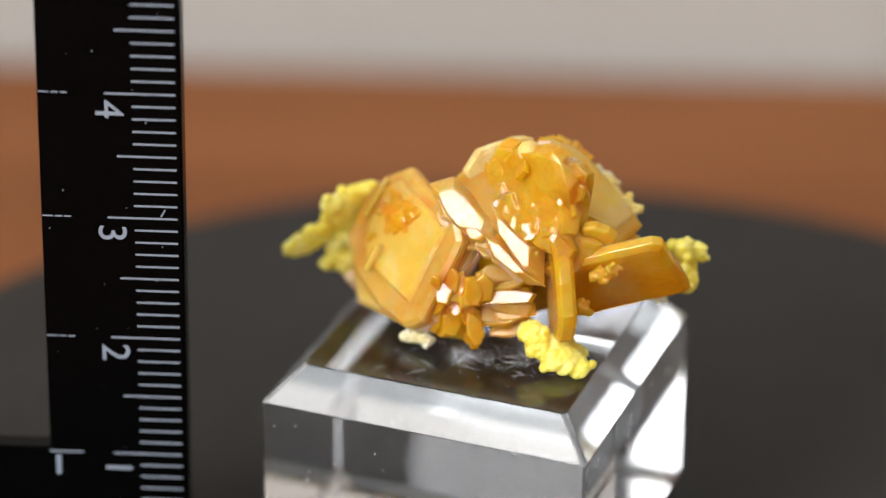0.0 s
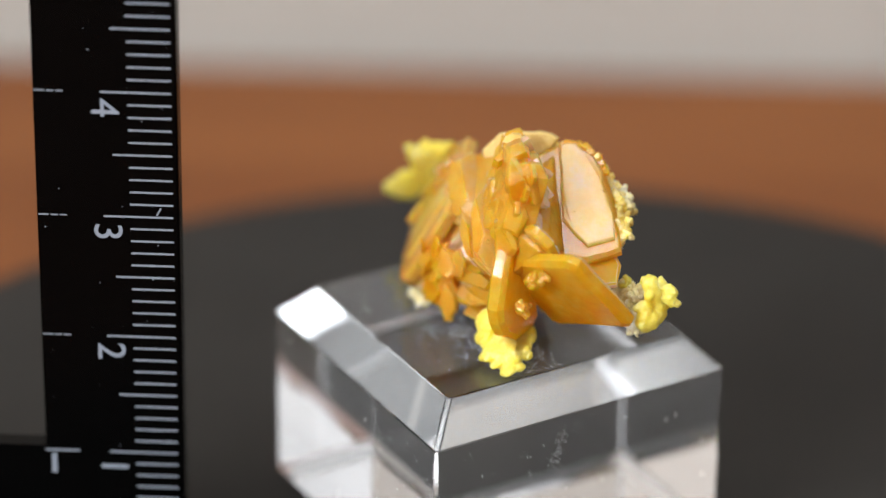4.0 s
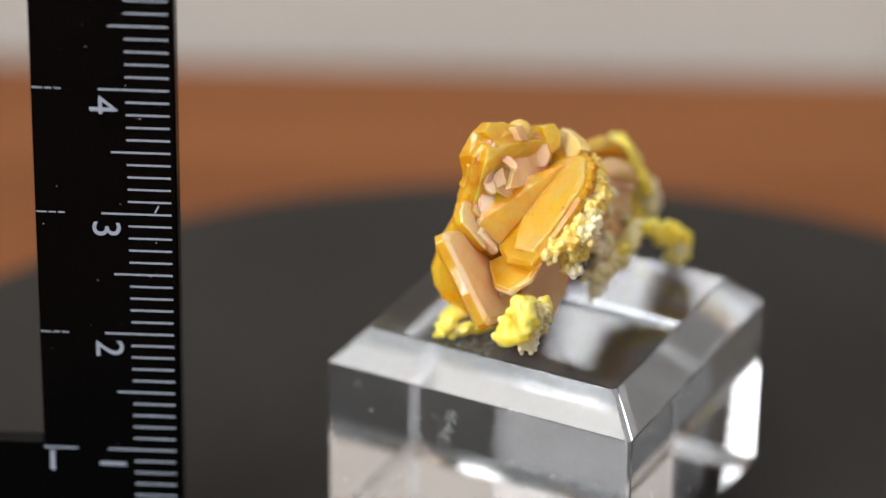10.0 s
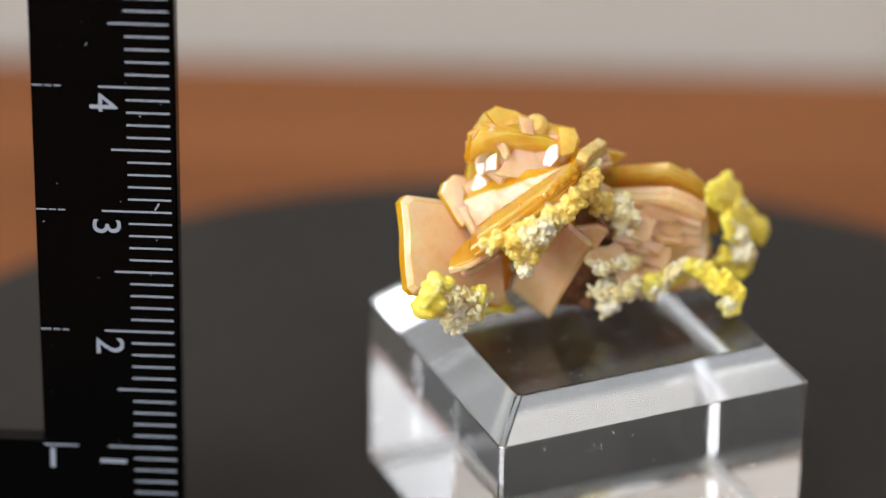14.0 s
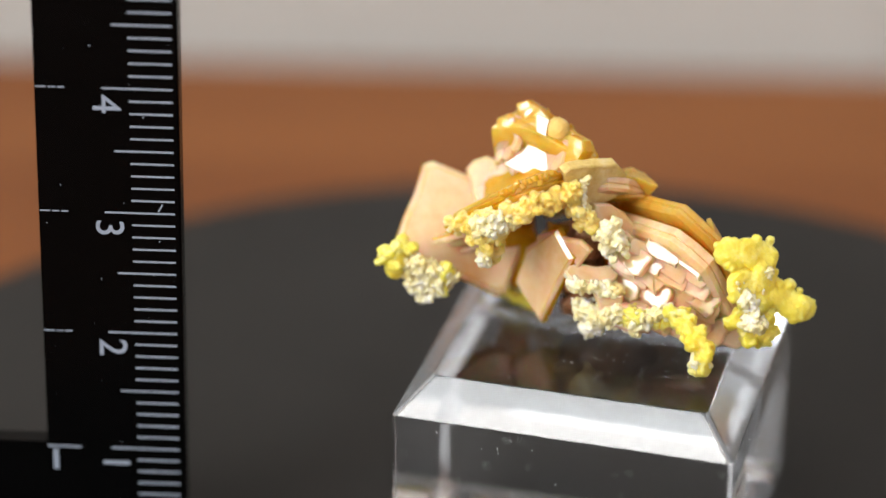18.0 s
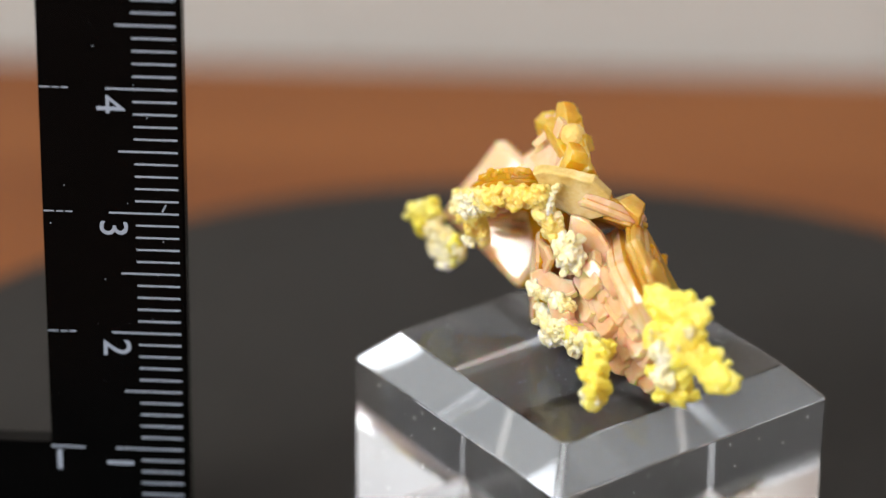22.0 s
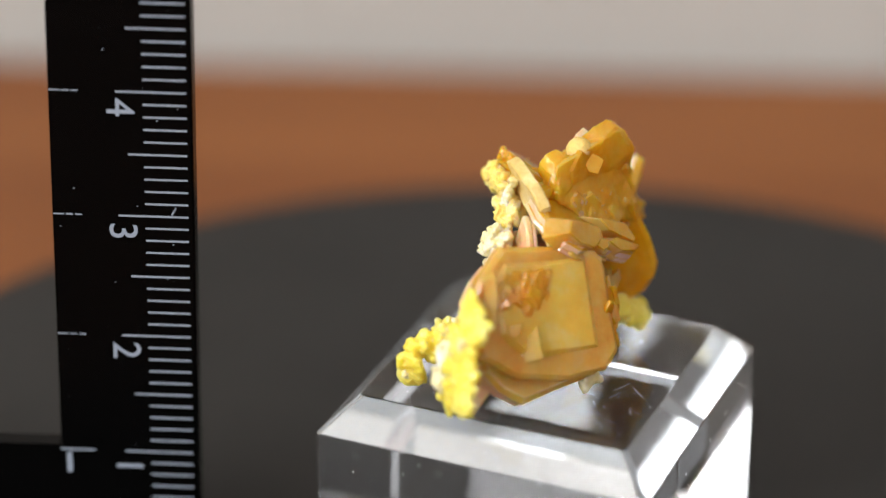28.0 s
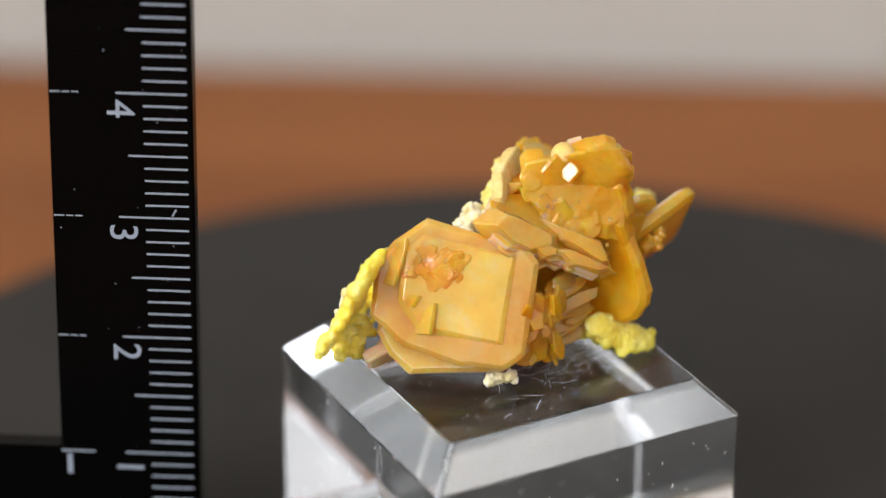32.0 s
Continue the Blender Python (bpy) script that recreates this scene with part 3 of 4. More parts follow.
# ---- broad leaf beside the long plate, its hanging lip, and the front of the upright mass with small leaves
DN = Vector((0.06, -0.59, 0.81)).normalized()
SN = Vector((-0.59, -0.74, 0.31)).normalized()
SC = Vector((-0.9, -3.5, 37.6))
SE = Vector((0.78, -0.62, 0.0)).normalized()
SD = Vector((-0.18, -0.26, -0.95)).normalized()
TN = Vector((0.60, 0.70, 0.38)).normalized()
slab([(-7.9, -1.2, 36.4), (-7.5, -2.2, 35.6), (-6.2, -2.9, 35.0), (-4.6, -3.7, 34.3), (-3.3, -4.7, 33.5), (-1.8, -5.8, 32.5), (-0.6, -5.6, 32.6), (0.0, -3.8, 33.9), (0.4, -4.0, 34.6), (-1.6, 0.2, 37.2), (-4.6, 1.5, 38.2), (-6.2, 0.8, 37.7)], DN, 1.2, 0.3, (SHEEN, HONEY), 2, 60, "broad honey leaf with a layered hanging lip", wobble=0.1)
slab([(-7.4, -0.9, 36.7), (-5.4, -2.3, 35.8), (-3.6, -3.4, 35.2), (-1.2, -3.6, 35.4), (-2.0, -0.4, 37.4), (-4.8, 0.9, 38.0), (-6.4, 0.4, 37.6)], DN + Vector((-0.1, 0, 0)), 0.6, 0.25, HONEY, 1, 61, wobble=0.08)
rnd = random.Random(77)
bm = bmesh.new()
for i in range(13):
    f = i / 12
    c = Vector((-6.5, -1.0, 36.2)).lerp(Vector((-1.3, -4.6, 33.5)), f) - DN * rnd.uniform(0.3, 1.2)
    petal(bm, c, DN + Vector([rnd.gauss(0, 0.08) for _ in range(3)]), rnd.uniform(0.9, 1.5), 0.36, rnd, along=(-0.6 + rnd.gauss(0, 0.3), -0.75, -0.5), long=1.35, sides=10)
FACET = Vector((-0.3, -0.8, 0.5)).normalized()
FACETS = (
    ((-7.73, -1.29, 36.98), (-6.65, -1.43, 37.41), (-5.78, -2.05, 36.94), (-4.29, -3.33, 35.78), (-4.5, -3.64, 35.16), (-6.11, -3.1, 35.06), (-7.18, -2.17, 35.9)),
    ((-5.71, -3.28, 35.08), (-4.84, -3.52, 35.22), (-4.25, -3.98, 34.83), (-4.59, -4.07, 34.49), (-5.33, -3.79, 34.5)),
    ((-3.43, -3.37, 36.12), (-1.01, -5.21, 34.64), (-1.02, -5.96, 33.43), (-1.47, -5.8, 33.41), (-3.24, -4.06, 35.15)),
    ((-4.09, -4.13, 34.66), (-3.21, -4.55, 34.51), (-1.21, -6.24, 33.01), (-2.03, -5.96, 32.97), (-3.53, -4.95, 33.68)))
for outline in FACETS:
    pts = [Vector(p) for p in outline]
    c = sum(pts, Vector()) / len(pts)
    hull(bm, [p.lerp(c, -0.04) - FACET * 0.1 for p in pts] + [p.lerp(c, -0.3) - FACET * 0.6 for p in pts] + [p.lerp(c, -0.7) - FACET * 1.5 for p in pts])
fused(bm, HALF_SHEEN, "layered scalloped lip under the broad leaf", voxel=0.05, smooth=6, rough=0.08, seed=16)
bm = bmesh.new()
front = [Vector(p) for p in ((2.6, -4.7, 40.3), (1.8, -4.6, 41.1), (0.3, -3.1, 41.0), (-1.8, -1.5, 40.5), (-3.4, -0.4, 39.8), (-4.5, -0.2, 38.2), (-4.0, -1.8, 36.4), (-2.4, -3.9, 35.2), (-0.4, -5.5, 34.2), (1.5, -6.0, 34.3), (2.2, -5.5, 37.0))]
middle = sum(front, Vector()) / len(front)
hull(bm, [p.lerp(middle, 0.10) - SN * 0.15 for p in front] + [p - SN * 1.6 for p in front])
for p, q in zip(front, front[1:] + front[:1]):
    for f in (0.1, 0.6):
        petal(bm, p.lerp(q, f).lerp(middle, rnd.uniform(0.16, 0.3)) - SN * rnd.uniform(0.1, 0.6), SN + Vector([rnd.gauss(0, 0.12) for _ in range(3)]), rnd.uniform(0.6, 1.1), rnd.uniform(0.35, 0.6), rnd, sides=9)
for i in range(16):
    c = SC + SE * rnd.uniform(-2.2, 2.2) + SD * rnd.uniform(-1.9, 2.2)
    c -= SN * ((c - middle).dot(SN) + rnd.uniform(0.05, 0.32))
    petal(bm, c, SN + Vector([rnd.gauss(0, 0.10) for _ in range(3)]), rnd.uniform(0.8, 1.5), 0.55, rnd, along=SD + SE * rnd.gauss(0, 0.5), long=1.3)
for back, deep, outline in (
        (0.55, 1.7, ((2.9, -4.2, 40.2), (1.7, -4.2, 41.4), (0.8, -3.7, 41.7), (-0.2, -2.7, 41.4), (-1.2, -1.7, 40.9), (-3.0, 0.4, 40.4), (-3.3, 0.9, 39.5), (-2.2, 1.2, 38.0), (-0.4, 0.5, 36.5), (2.4, -2.0, 36.0), (3.2, -3.6, 37.5))),
        (-0.25, 1.5, ((1.7, -4.1, 41.5), (0.9, -3.7, 41.9), (-0.1, -2.7, 41.6), (-0.8, -1.9, 41.1), (-0.7, -1.5, 40.4), (0.5, -2.1, 39.9), (1.3, -3.3, 40.6))),
        (-0.45, 1.6, ((-2.0, -0.4, 40.6), (-3.0, 0.5, 40.5), (-3.1, 0.9, 39.8), (-2.5, 1.0, 38.7), (-1.7, 0.4, 38.5)))):
    pts = [Vector(p) - TN * back for p in outline]
    mid_pt = sum(pts, Vector()) / len(pts)
    body = [p.lerp(mid_pt, 0.08) for p in pts] + [p - TN * 0.35 for p in pts]
    for p in pts:
        # the cap juts over the front, the rest of the rim stays behind it
        reach = max(0.5, min(deep, ((1.1 if p.x > -0.2 else -0.15) - (p - middle).dot(SN)) / -TN.dot(SN)))
        body += [p - TN * (reach - 0.15), p.lerp(mid_pt, 0.12) - TN * reach]
    hull(bm, body)
fused(bm, (HONEY, STRAW), "front of the upright mass of fused honey crystals", voxel=0.05, smooth=3, rough=0.07, seed=15, toward=TN)
# upright bulges towards the column
slab([(1.9, -5.9, 35.9), (2.5, -5.6, 34.6), (1.9, -6.2, 33.8), (0.8, -6.3, 33.9), (0.4, -5.9, 35.6), (1.2, -5.4, 36.8)], (0.1, -0.9, 0.2), 1.2, 0.35, HONEY, 1, 63, wobble=0.08)
slab([(2.4, -5.0, 38.6), (2.8, -4.9, 37.0), (2.4, -5.6, 35.6), (1.2, -6.0, 35.8), (0.9, -5.3, 38.2), (1.6, -4.8, 39.4)], (0.3, -0.9, 0.2), 1.1, 0.35, HONEY, 1, 64, wobble=0.08)
# flat facets set in the shell, cut to glint outlines and tilted to mirror the window lamp
for i, outline in enumerate(FACETS):
    slab(outline, FACET, 0.5, 0.05, HONEY, 1, 161 + i, wobble=0.03)
slab([(-5.13, -3.47, 30.03), (-3.28, -3.8, 30.67), (-0.6, -4.82, 30.72), (-0.99, -5.03, 30.13), (-4.48, -4.14, 29.33)], (-0.3, -0.8, 0.5), 0.8, 0.06, HONEY, 1, 164, wobble=0.03)
slab([(-7.78, -4.22, 30.76), (-7.17, -4.23, 31.15), (-6.53, -4.73, 30.73), (-6.91, -5.15, 29.79), (-7.67, -4.83, 29.83)], (-0.3, -0.8, 0.5), 0.8, 0.06, HONEY, 1, 165, wobble=0.03)
slab([(-1.82, -1.96, 39.92), (-1.49, -2.55, 40.34), (-1.6, -3.48, 39.87), (-2.16, -3.09, 39.0), (-2.18, -2.44, 39.15)], (-0.87, 0, 0.49), 0.5, 0.05, HONEY, 1, 176, wobble=0.03)
slab([(0.16, -3.72, 37.69), (0.44, -4.07, 38.08), (0.34, -4.51, 37.78), (0.07, -4.26, 37.37)], (-0.87, 0, 0.49), 0.5, 0.05, HONEY, 1, 177, wobble=0.03)

# ---- upright plate with sheen coloured onto its face, its amber rim and the small crystals on it
TFACE = [(1.4, -2.7, 39.3), (0.5, -2.1, 39.8), (-0.8, -0.8, 39.6), (-1.6, -0.6, 40.1), (-2.9, 0.4, 40.1), (-2.8, 0.9, 39.4), (-1.7, 0.7, 38.0), (-0.4, 0.2, 36.9), (1.3, -1.0, 36.3), (2.2, -1.9, 36.6), (2.9, -3.0, 37.6), (2.5, -3.3, 38.5)]
slab(TFACE, TN, 0.8, 0.2, (HONEY, SHEEN), 1, 6, "upright honey crystal with pale sheen coloured onto its flat face")
slab([Vector(p) + TN * 0.3 for p in ((2.8, -4.3, 40.1), (2.1, -4.0, 40.6), (1.3, -3.4, 40.8), (1.0, -2.8, 39.9), (2.6, -3.3, 38.6), (2.9, -3.8, 39.0))], TN + Vector((0.2, -0.2, 0)), 1.1, 0.3, (HONEY, SHEEN), 1, 67, wobble=0.06)
# slabs in the shape of glints, turned so that they reflect the window lamp
slab([(2.68, -1.75, 37.64), (1.36, -1.68, 38.67), (0.39, -1.83, 39.79), (-1.25, -0.84, 39.47), (-0.50, -0.11, 37.54), (1.10, -0.72, 37.22)], (0.4, 0.79, 0.46), 0.5, 0.04, SHEEN, 1, 191, wobble=0.03)
slab([(2.33, -3.05, 40.61), (2.00, -3.00, 40.83), (1.36, -1.81, 39.28), (1.66, -1.78, 38.96)], (0.4, 0.79, 0.46), 0.7, 0.04, SHEEN, 1, 192, wobble=0.03)
slab([(0.36, -1.88, 41.50), (-0.51, -1.34, 41.32), (-0.25, -0.85, 40.22), (0.44, -1.31, 40.42)], (0.4, 0.79, 0.46), 0.7, 0.04, SHEEN, 1, 193, wobble=0.03)
slab([(-1.17, -0.53, 39.27), (-1.51, 0.31, 39.51), (-1.16, 0.68, 38.66), (-0.73, 0.39, 37.99), (-0.39, -0.73, 37.91)], (0.86, 0.23, 0.46), 0.5, 0.04, SHEEN, 1, 69, wobble=0.03)
slab([(2.8, -3.44, 38.01), (1.99, -2.42, 38.99), (2.43, -1.97, 37.94), (2.77, -2.62, 37.63), (3.06, -2.95, 37.27)], (0.86, 0.23, 0.46), 0.5, 0.04, SHEEN, 1, 70, wobble=0.03)
slab([(2.7, -3.9, 37.2), (2.2, -3.0, 36.8), (2.5, -2.4, 36.0), (3.2, -2.9, 35.4), (3.2, -4.0, 35.8)], (0.75, -0.3, 0.6), 0.9, 0.15, (HONEY, SHEEN), 1, 71, wobble=0.05)
blade((1.8, -2.4, 39.7), (0.75, 0.1, 0.65), (-0.25, 0.6, -0.78), 2.6, 0.6, 0.6, SHEEN, 130, 0.2, 0.12)
blade((2.6, -3.1, 38.9), (0.6, 0.6, 0.2), (0.35, -0.2, -0.9), 2.1, 0.6, 0.5, SHEEN, 131, 0.3, 0.12)
blade((2.9, -3.3, 38.2), (0.75, 0.3, 0.5), (0.2, 0.5, -0.9), 1.9, 0.7, 0.5, SHEEN, 132, 0.3, 0.12)
blade((3.0, -4.2, 39.2), (0.9, -0.1, 0.3), (0.1, 0.1, -1), 2.2, 1.0, 0.7, HONEY, 133, 0.3, 0.15)
bm = bmesh.new()
hull(bm, [(2.9, -3.6, 36.0), (-1.9, 0.8, 37.0), WP(4.2, -2.2, 0.1), WP(-0.6, 2.2, 0.1), (2.4, -4.0, 36.0), (-2.4, 0.8, 37.2), WP(0.8, -1.6, 0.0), WP(2.2, -0.6, 0.2), WP(0.6, 1.0, 0.2), (4.0, -4.0, 35.2), (2.4, -5.0, 36.4)])
hull(bm, [(-2.4, 0.9, 38.4), (-4.8, 1.3, 38.4), (-5.0, 0.9, 37.0), (-1.4, 2.8, 38.0), (-1.6, 0.8, 37.0), (-3.4, -0.2, 38.6)])
fused(bm, HONEY, "honey mass under the upright crystal", rough=0.08, seed=12, smooth=3)
bm = bmesh.new()
bmesh.ops.create_icosphere(bm, subdivisions=4, radius=0.92 * MM, matrix=Matrix.Translation(Vector((-1.15, -1.65, 40.4)) * MM))
bm.normal_update()
for v in bm.verts:
    v.co += v.normal * MM * 0.06 * noise.noise(v.co * 9000)
part("crystal_ball", bm, OCHRE, specimen, "small sugary ochre ball near the tip", smooth=True)

# ---- large tilted crystal on its edge, the column beside it and what joins them
K2 = [(8.1, -5.7, 36.5), (10.8, -1.9, 30.8), (2.5, -0.2, 27.5), (-0.2, -4.0, 33.3)]
plate(K2, 1.25, 0.42, (0.14, 0.1, 0.1, 0.2), (HONEY, SHEEN), 1, 3, label="large amber tabular crystal with pale sheen coloured onto its face")
K2N = Vector((-0.1, 0.82, 0.56)).normalized()
slab([(5.3, -4.8, 35.9), (4.7, -5.0, 36.5), (3.8, -5.0, 36.9), (2.9, -4.6, 36.6), (2.4, -3.2, 34.4), (4.6, -3.0, 33.6)], K2N, 0.8, 0.2, (HONEY, SHEEN), 1, 31, wobble=0.06)
slab([(3.6, -4.2, 36.2), (2.8, -4.2, 36.6), (2.0, -3.9, 36.2), (1.7, -2.8, 34.4), (3.2, -2.4, 33.8)], K2N + Vector((0.25, 0, 0)), 0.9, 0.2, (HONEY, SHEEN), 1, 32, wobble=0.06)
slab([(4.6, -3.6, 34.9), (3.4, -3.4, 35.2), (2.6, -2.4, 33.8), (4.2, -2.2, 33.2)], K2N + Vector((0.1, 0, 0.2)), 0.8, 0.2, SHEEN, 1, 33, wobble=0.06)
bm = bmesh.new()
hull(bm, [(1.4, -5.0, 35.8), (2.9, -3.9, 36.2), (4.8, -4.4, 34.6), (4.2, -5.2, 35.0), (0.2, -4.2, 33.4), (2.4, -2.0, 30.6), (3.4, -2.4, 33.4), (2.0, -5.6, 32.6), (2.2, -1.2, 33.4), (0.0, -2.0, 31.0)])
fused(bm, HONEY, "honey crystal mass wedged between the large plates", rough=0.08, seed=3, smooth=3)
slab([(0.2, -4.2, 35.8), (0.7, -5.6, 35.4), (1.0, -7.0, 32.6), (1.2, -7.7, 30.3), (1.2, -7.5, 29.1), (1.1, -6.8, 27.9), (0.9, -5.1, 26.8), (0.6, -2.9, 26.9), (0.5, -2.2, 27.5), (0.1, -2.6, 32.0)], (-0.985, -0.15, -0.09), 1.4, 0.45, HONEY, 1, 8, "honey column-like crystal standing on the crust", wobble=0.05)

# ---- thin plates below the long one
slab([(0.1, 1.5, 26.1), (-1.85, 3.9, 32.6), (-0.8, 2.3, 34.2), (1.2, -0.2, 31.5), (1.9, -0.8, 28.2)], (0.81, 0.59, 0.05), 1.0, 0.35, (HONEY, SHEEN), 1, 13, wobble=0.05)
slab([(-2.4, 3.9, 34.0), (-3.3, 4.1, 33.3), (-2.3, 3.7, 31.6), (-1.2, 2.8, 33.8)], (0.2, 0.95, 0.3), 0.6, 0.2, SHEEN, 1, 14, wobble=0.05)
slab([(0.4, 0.6, 32.9), (-0.6, 1.6, 33.6), (-0.5, 1.6, 29.0), (0.6, 0.8, 28.2)], (0.6, 0.8, 0.1), 0.8, 0.2, SHEEN, 1, 16, wobble=0.1)
slab([(-1.4, 4.0, 31.7), (-1.8, 3.4, 31.9), (-4.8, 3.4, 31.9), (-5.4, 3.8, 31.3), (-4.6, 4.6, 30.9), (-2.4, 4.8, 31.0)], (0, 0.3, 1), 0.8, 0.15, (PALE, SHEEN), 1, 141, wobble=0.15)
slab([(-1.2, 3.6, 39.3), (-2.6, 3.0, 39.6), (-3.8, 2.5, 39.4), (-5.2, 1.8, 39.1), (-6.1, 0.9, 37.8), (-5.9, 0.6, 36.4), (-4.6, 0.9, 35.6), (-3.3, 1.5, 35.6), (-1.4, 2.9, 37.2)], (-0.4, 0.87, -0.29), 0.9, 0.15, GRAIN, 1, 15, "flat crystal coated with fine ochre grains", wobble=0.18)
slab([(-3.6, 2.2, 36.2), (-5.0, 2.0, 36.0), (-7.6, 1.4, 33.4), (-6.6, 2.2, 32.6), (-3.8, 2.8, 34.4)], (0.1, 0.9, 0.2), 0.9, 0.2, SHEEN, 2, 152, wobble=0.1)
slab([(-4.0, 2.0, 34.8), (-6.8, 1.6, 34.0), (-8.0, 2.2, 31.4), (-5.0, 2.4, 31.4)], (0.1, 0.9, 0.2), 1.0, 0.2, SHEEN, 1, 153, wobble=0.1)
slab([(-5.2, 5.2, 29.6), (-7.2, 5.6, 29.4), (-8.0, 6.2, 28.2), (-6.6, 5.8, 27.2), (-4.8, 5.2, 27.8)], (0.1, 0.9, 0.3), 0.9, 0.2, SHEEN, 1, 181, wobble=0.2)
slab([(-3.4, 4.8, 30.2), (-5.6, 5.2, 30.2), (-5.8, 5.0, 28.8), (-3.8, 4.8, 28.6)], (0.1, 0.9, 0.3), 0.8, 0.2, SHEEN, 1, 182, wobble=0.2)

# ---- the largest plate: raised face, frame and back
K1N = Vector((-0.693, -0.552, 0.464)).normalized()
K1 = [(-10.6, 4.4, 35.8), (-14.3, 2.0, 27.9), (-9.2, -4.1, 27.8), (-5.9, -2.9, 34.6)]
slab([(-10.7, 3.2, 36.1), (-6.8, -2.6, 34.9), (-9.8, -3.9, 29.0), (-12.3, -0.3, 29.2), (-13.5, 1.4, 29.9), (-13.6, 3.2, 31.6), (-12.1, 4.0, 35.1)], K1N, 0.9, 0.6, (HALF_SHEEN, STRAW), 1, 1, "thick honey-yellow tabular crystal with stepped face", wobble=0.06)
slab([Vector(p) - K1N * 0.16 for p in ((-10.2, 3.3, 36.9), (-12.3, 4.6, 35.4), (-13.6, 5.1, 33.9), (-15.1, 4.3, 30.5), (-14.3, 1.6, 28.7), (-12.2, -1.9, 27.6), (-10.3, -4.4, 27.5), (-9.0, -5.2, 28.5), (-6.1, -3.8, 34.3), (-6.5, -2.7, 35.4))], K1N, 1.2, 0.38, HALF_SHEEN, 2, 24, wobble=0.06)
plate([(-11.0, 6.0, 35.7), (-15.9, 3.5, 26.3), (-8.5, -4.8, 27.0), (-4.9, -2.6, 34.0)], 1.7, 0.4, (0.4, 0.75, 0.3, 0.1), (SHEEN, HALF_SHEEN), 2, 2)


def on_face(s, t, lift):
    a, b, c, d = (Vector(p) for p in K1)
    return a.lerp(d, s).lerp(b.lerp(c, s), t) + K1N * lift


rnd = random.Random(23)
bm = bmesh.new()
for i in range(44):
    s, t = rnd.uniform(0.10, 0.52), rnd.uniform(0.14, 0.40)
    if s + t > 0.76:
        continue
    petal(bm, on_face(s, t, 0.50 + rnd.uniform(0.0, 0.22)), K1N + Vector([rnd.gauss(0, 0.12) for _ in range(3)]), rnd.uniform(0.4, 0.75), 0.45, rnd, sides=rnd.choice((5, 6, 7)))
fused(bm, HONEY, "low amber growth on the large crystal face", rough=0.07, seed=4, smooth=1, voxel=0.05)
# glint-shaped facets on the face and its edge, angled to flash the window lamp
slab([(-12.87, 1.77, 30.55), (-12.19, 0.69, 31.82), (-13.31, 0.16, 29.87), (-13.47, 1.38, 29.52)], (-0.87, 0.03, 0.47), 0.5, 0.04, STRAW, 1, 172, wobble=0.02)
slab([(-12.92, 2.87, 31.99), (-12.80, 1.65, 32.27), (-13.28, 1.93, 31.40), (-13.22, 2.55, 31.47)], (-0.87, 0.03, 0.47), 0.5, 0.04, STRAW, 1, 173, wobble=0.02)
slab([(-11.73, 3.11, 34.32), (-11.51, 2.82, 34.72), (-11.72, 2.47, 34.36), (-11.96, 2.75, 33.92)], (-0.87, 0, 0.49), 0.3, 0.04, STRAW, 1, 174, wobble=0.03)
slab([(-10.45, 1.72, 34.55), (-10.33, 1.30, 34.76), (-10.58, 0.97, 34.32), (-10.69, 1.35, 34.11)], (-0.87, 0, 0.49), 0.3, 0.04, STRAW, 1, 175, wobble=0.03)
slab([(-12.02, 4.7, 35.2), (-11.85, 3.78, 35.75), (-12.44, 3.5, 34.7), (-13.58, 3.37, 32.65), (-13.6, 4.37, 32.55), (-12.83, 5.0, 33.8)], (-0.87, 0.05, 0.48), 0.35, 0.05, STRAW, 1, 178, wobble=0.03)
# bubbles on the upper edge
bm = bmesh.new()
for i in range(30):
    q = Vector((-11.9, 3.2, 34.2)).lerp(Vector((-12.7, 3.6, 32.4)), rnd.random()) + Vector([rnd.gauss(0, 0.28) for _ in range(3)]) - Vector((-0.7, 0.2, 0.6)) * 0.35
    petal(bm, q, (-0.7, 0.2, 0.6), rnd.uniform(0.18, 0.34), 0.5, rnd, sides=8)
fused(bm, HALF_SHEEN, "bubble-like growths on the crystal's edge", seed=6, smooth=2)

# ---- stepped blades on the back of the largest crystal
rnd = random.Random(5)
bm = bmesh.new()
hull(bm, [(-5.4, 3.2, 33.0), (-10.4, 4.9, 33.8), (-5.2, 2.8, 28.6), (-12.4, 4.5, 27.6), (-7.0, 0.6, 33.4), (-7.0, -1.0, 28.0), (-11.0, 2.6, 27.0)])
part("crystal_base", bm, SHEEN, specimen, "crystal mass behind the stepped blades, coloured pale for sheen")
for i in range(20):
    s, t = (i % 4 + rnd.uniform(0.2, 0.8)) / 4, (i // 4 + rnd.uniform(0.2, 0.8)) / 5
    c = Vector((-5.4, 3.5, 33.4)).lerp(Vector((-10.4, 5.1, 34.4)), s).lerp(Vector((-5.2, 3.4, 28.8)).lerp(Vector((-12.0, 5.1, 28.2)), s), t)
    nn = Vector((0.30, 0.80, 0.40)) + Vector([rnd.gauss(0, 0.13) for _ in range(3)])
    blade(c, nn, (-0.85, 0.25, -0.45 + rnd.uniform(-0.2, 0.2)), rnd.uniform(2.2, 4.2), rnd.uniform(0.9, 1.9), rnd.uniform(0.5, 0.9), SHEEN, 500 + i, rnd.choice((0.1, 0.2, 0.4)), 0.10)
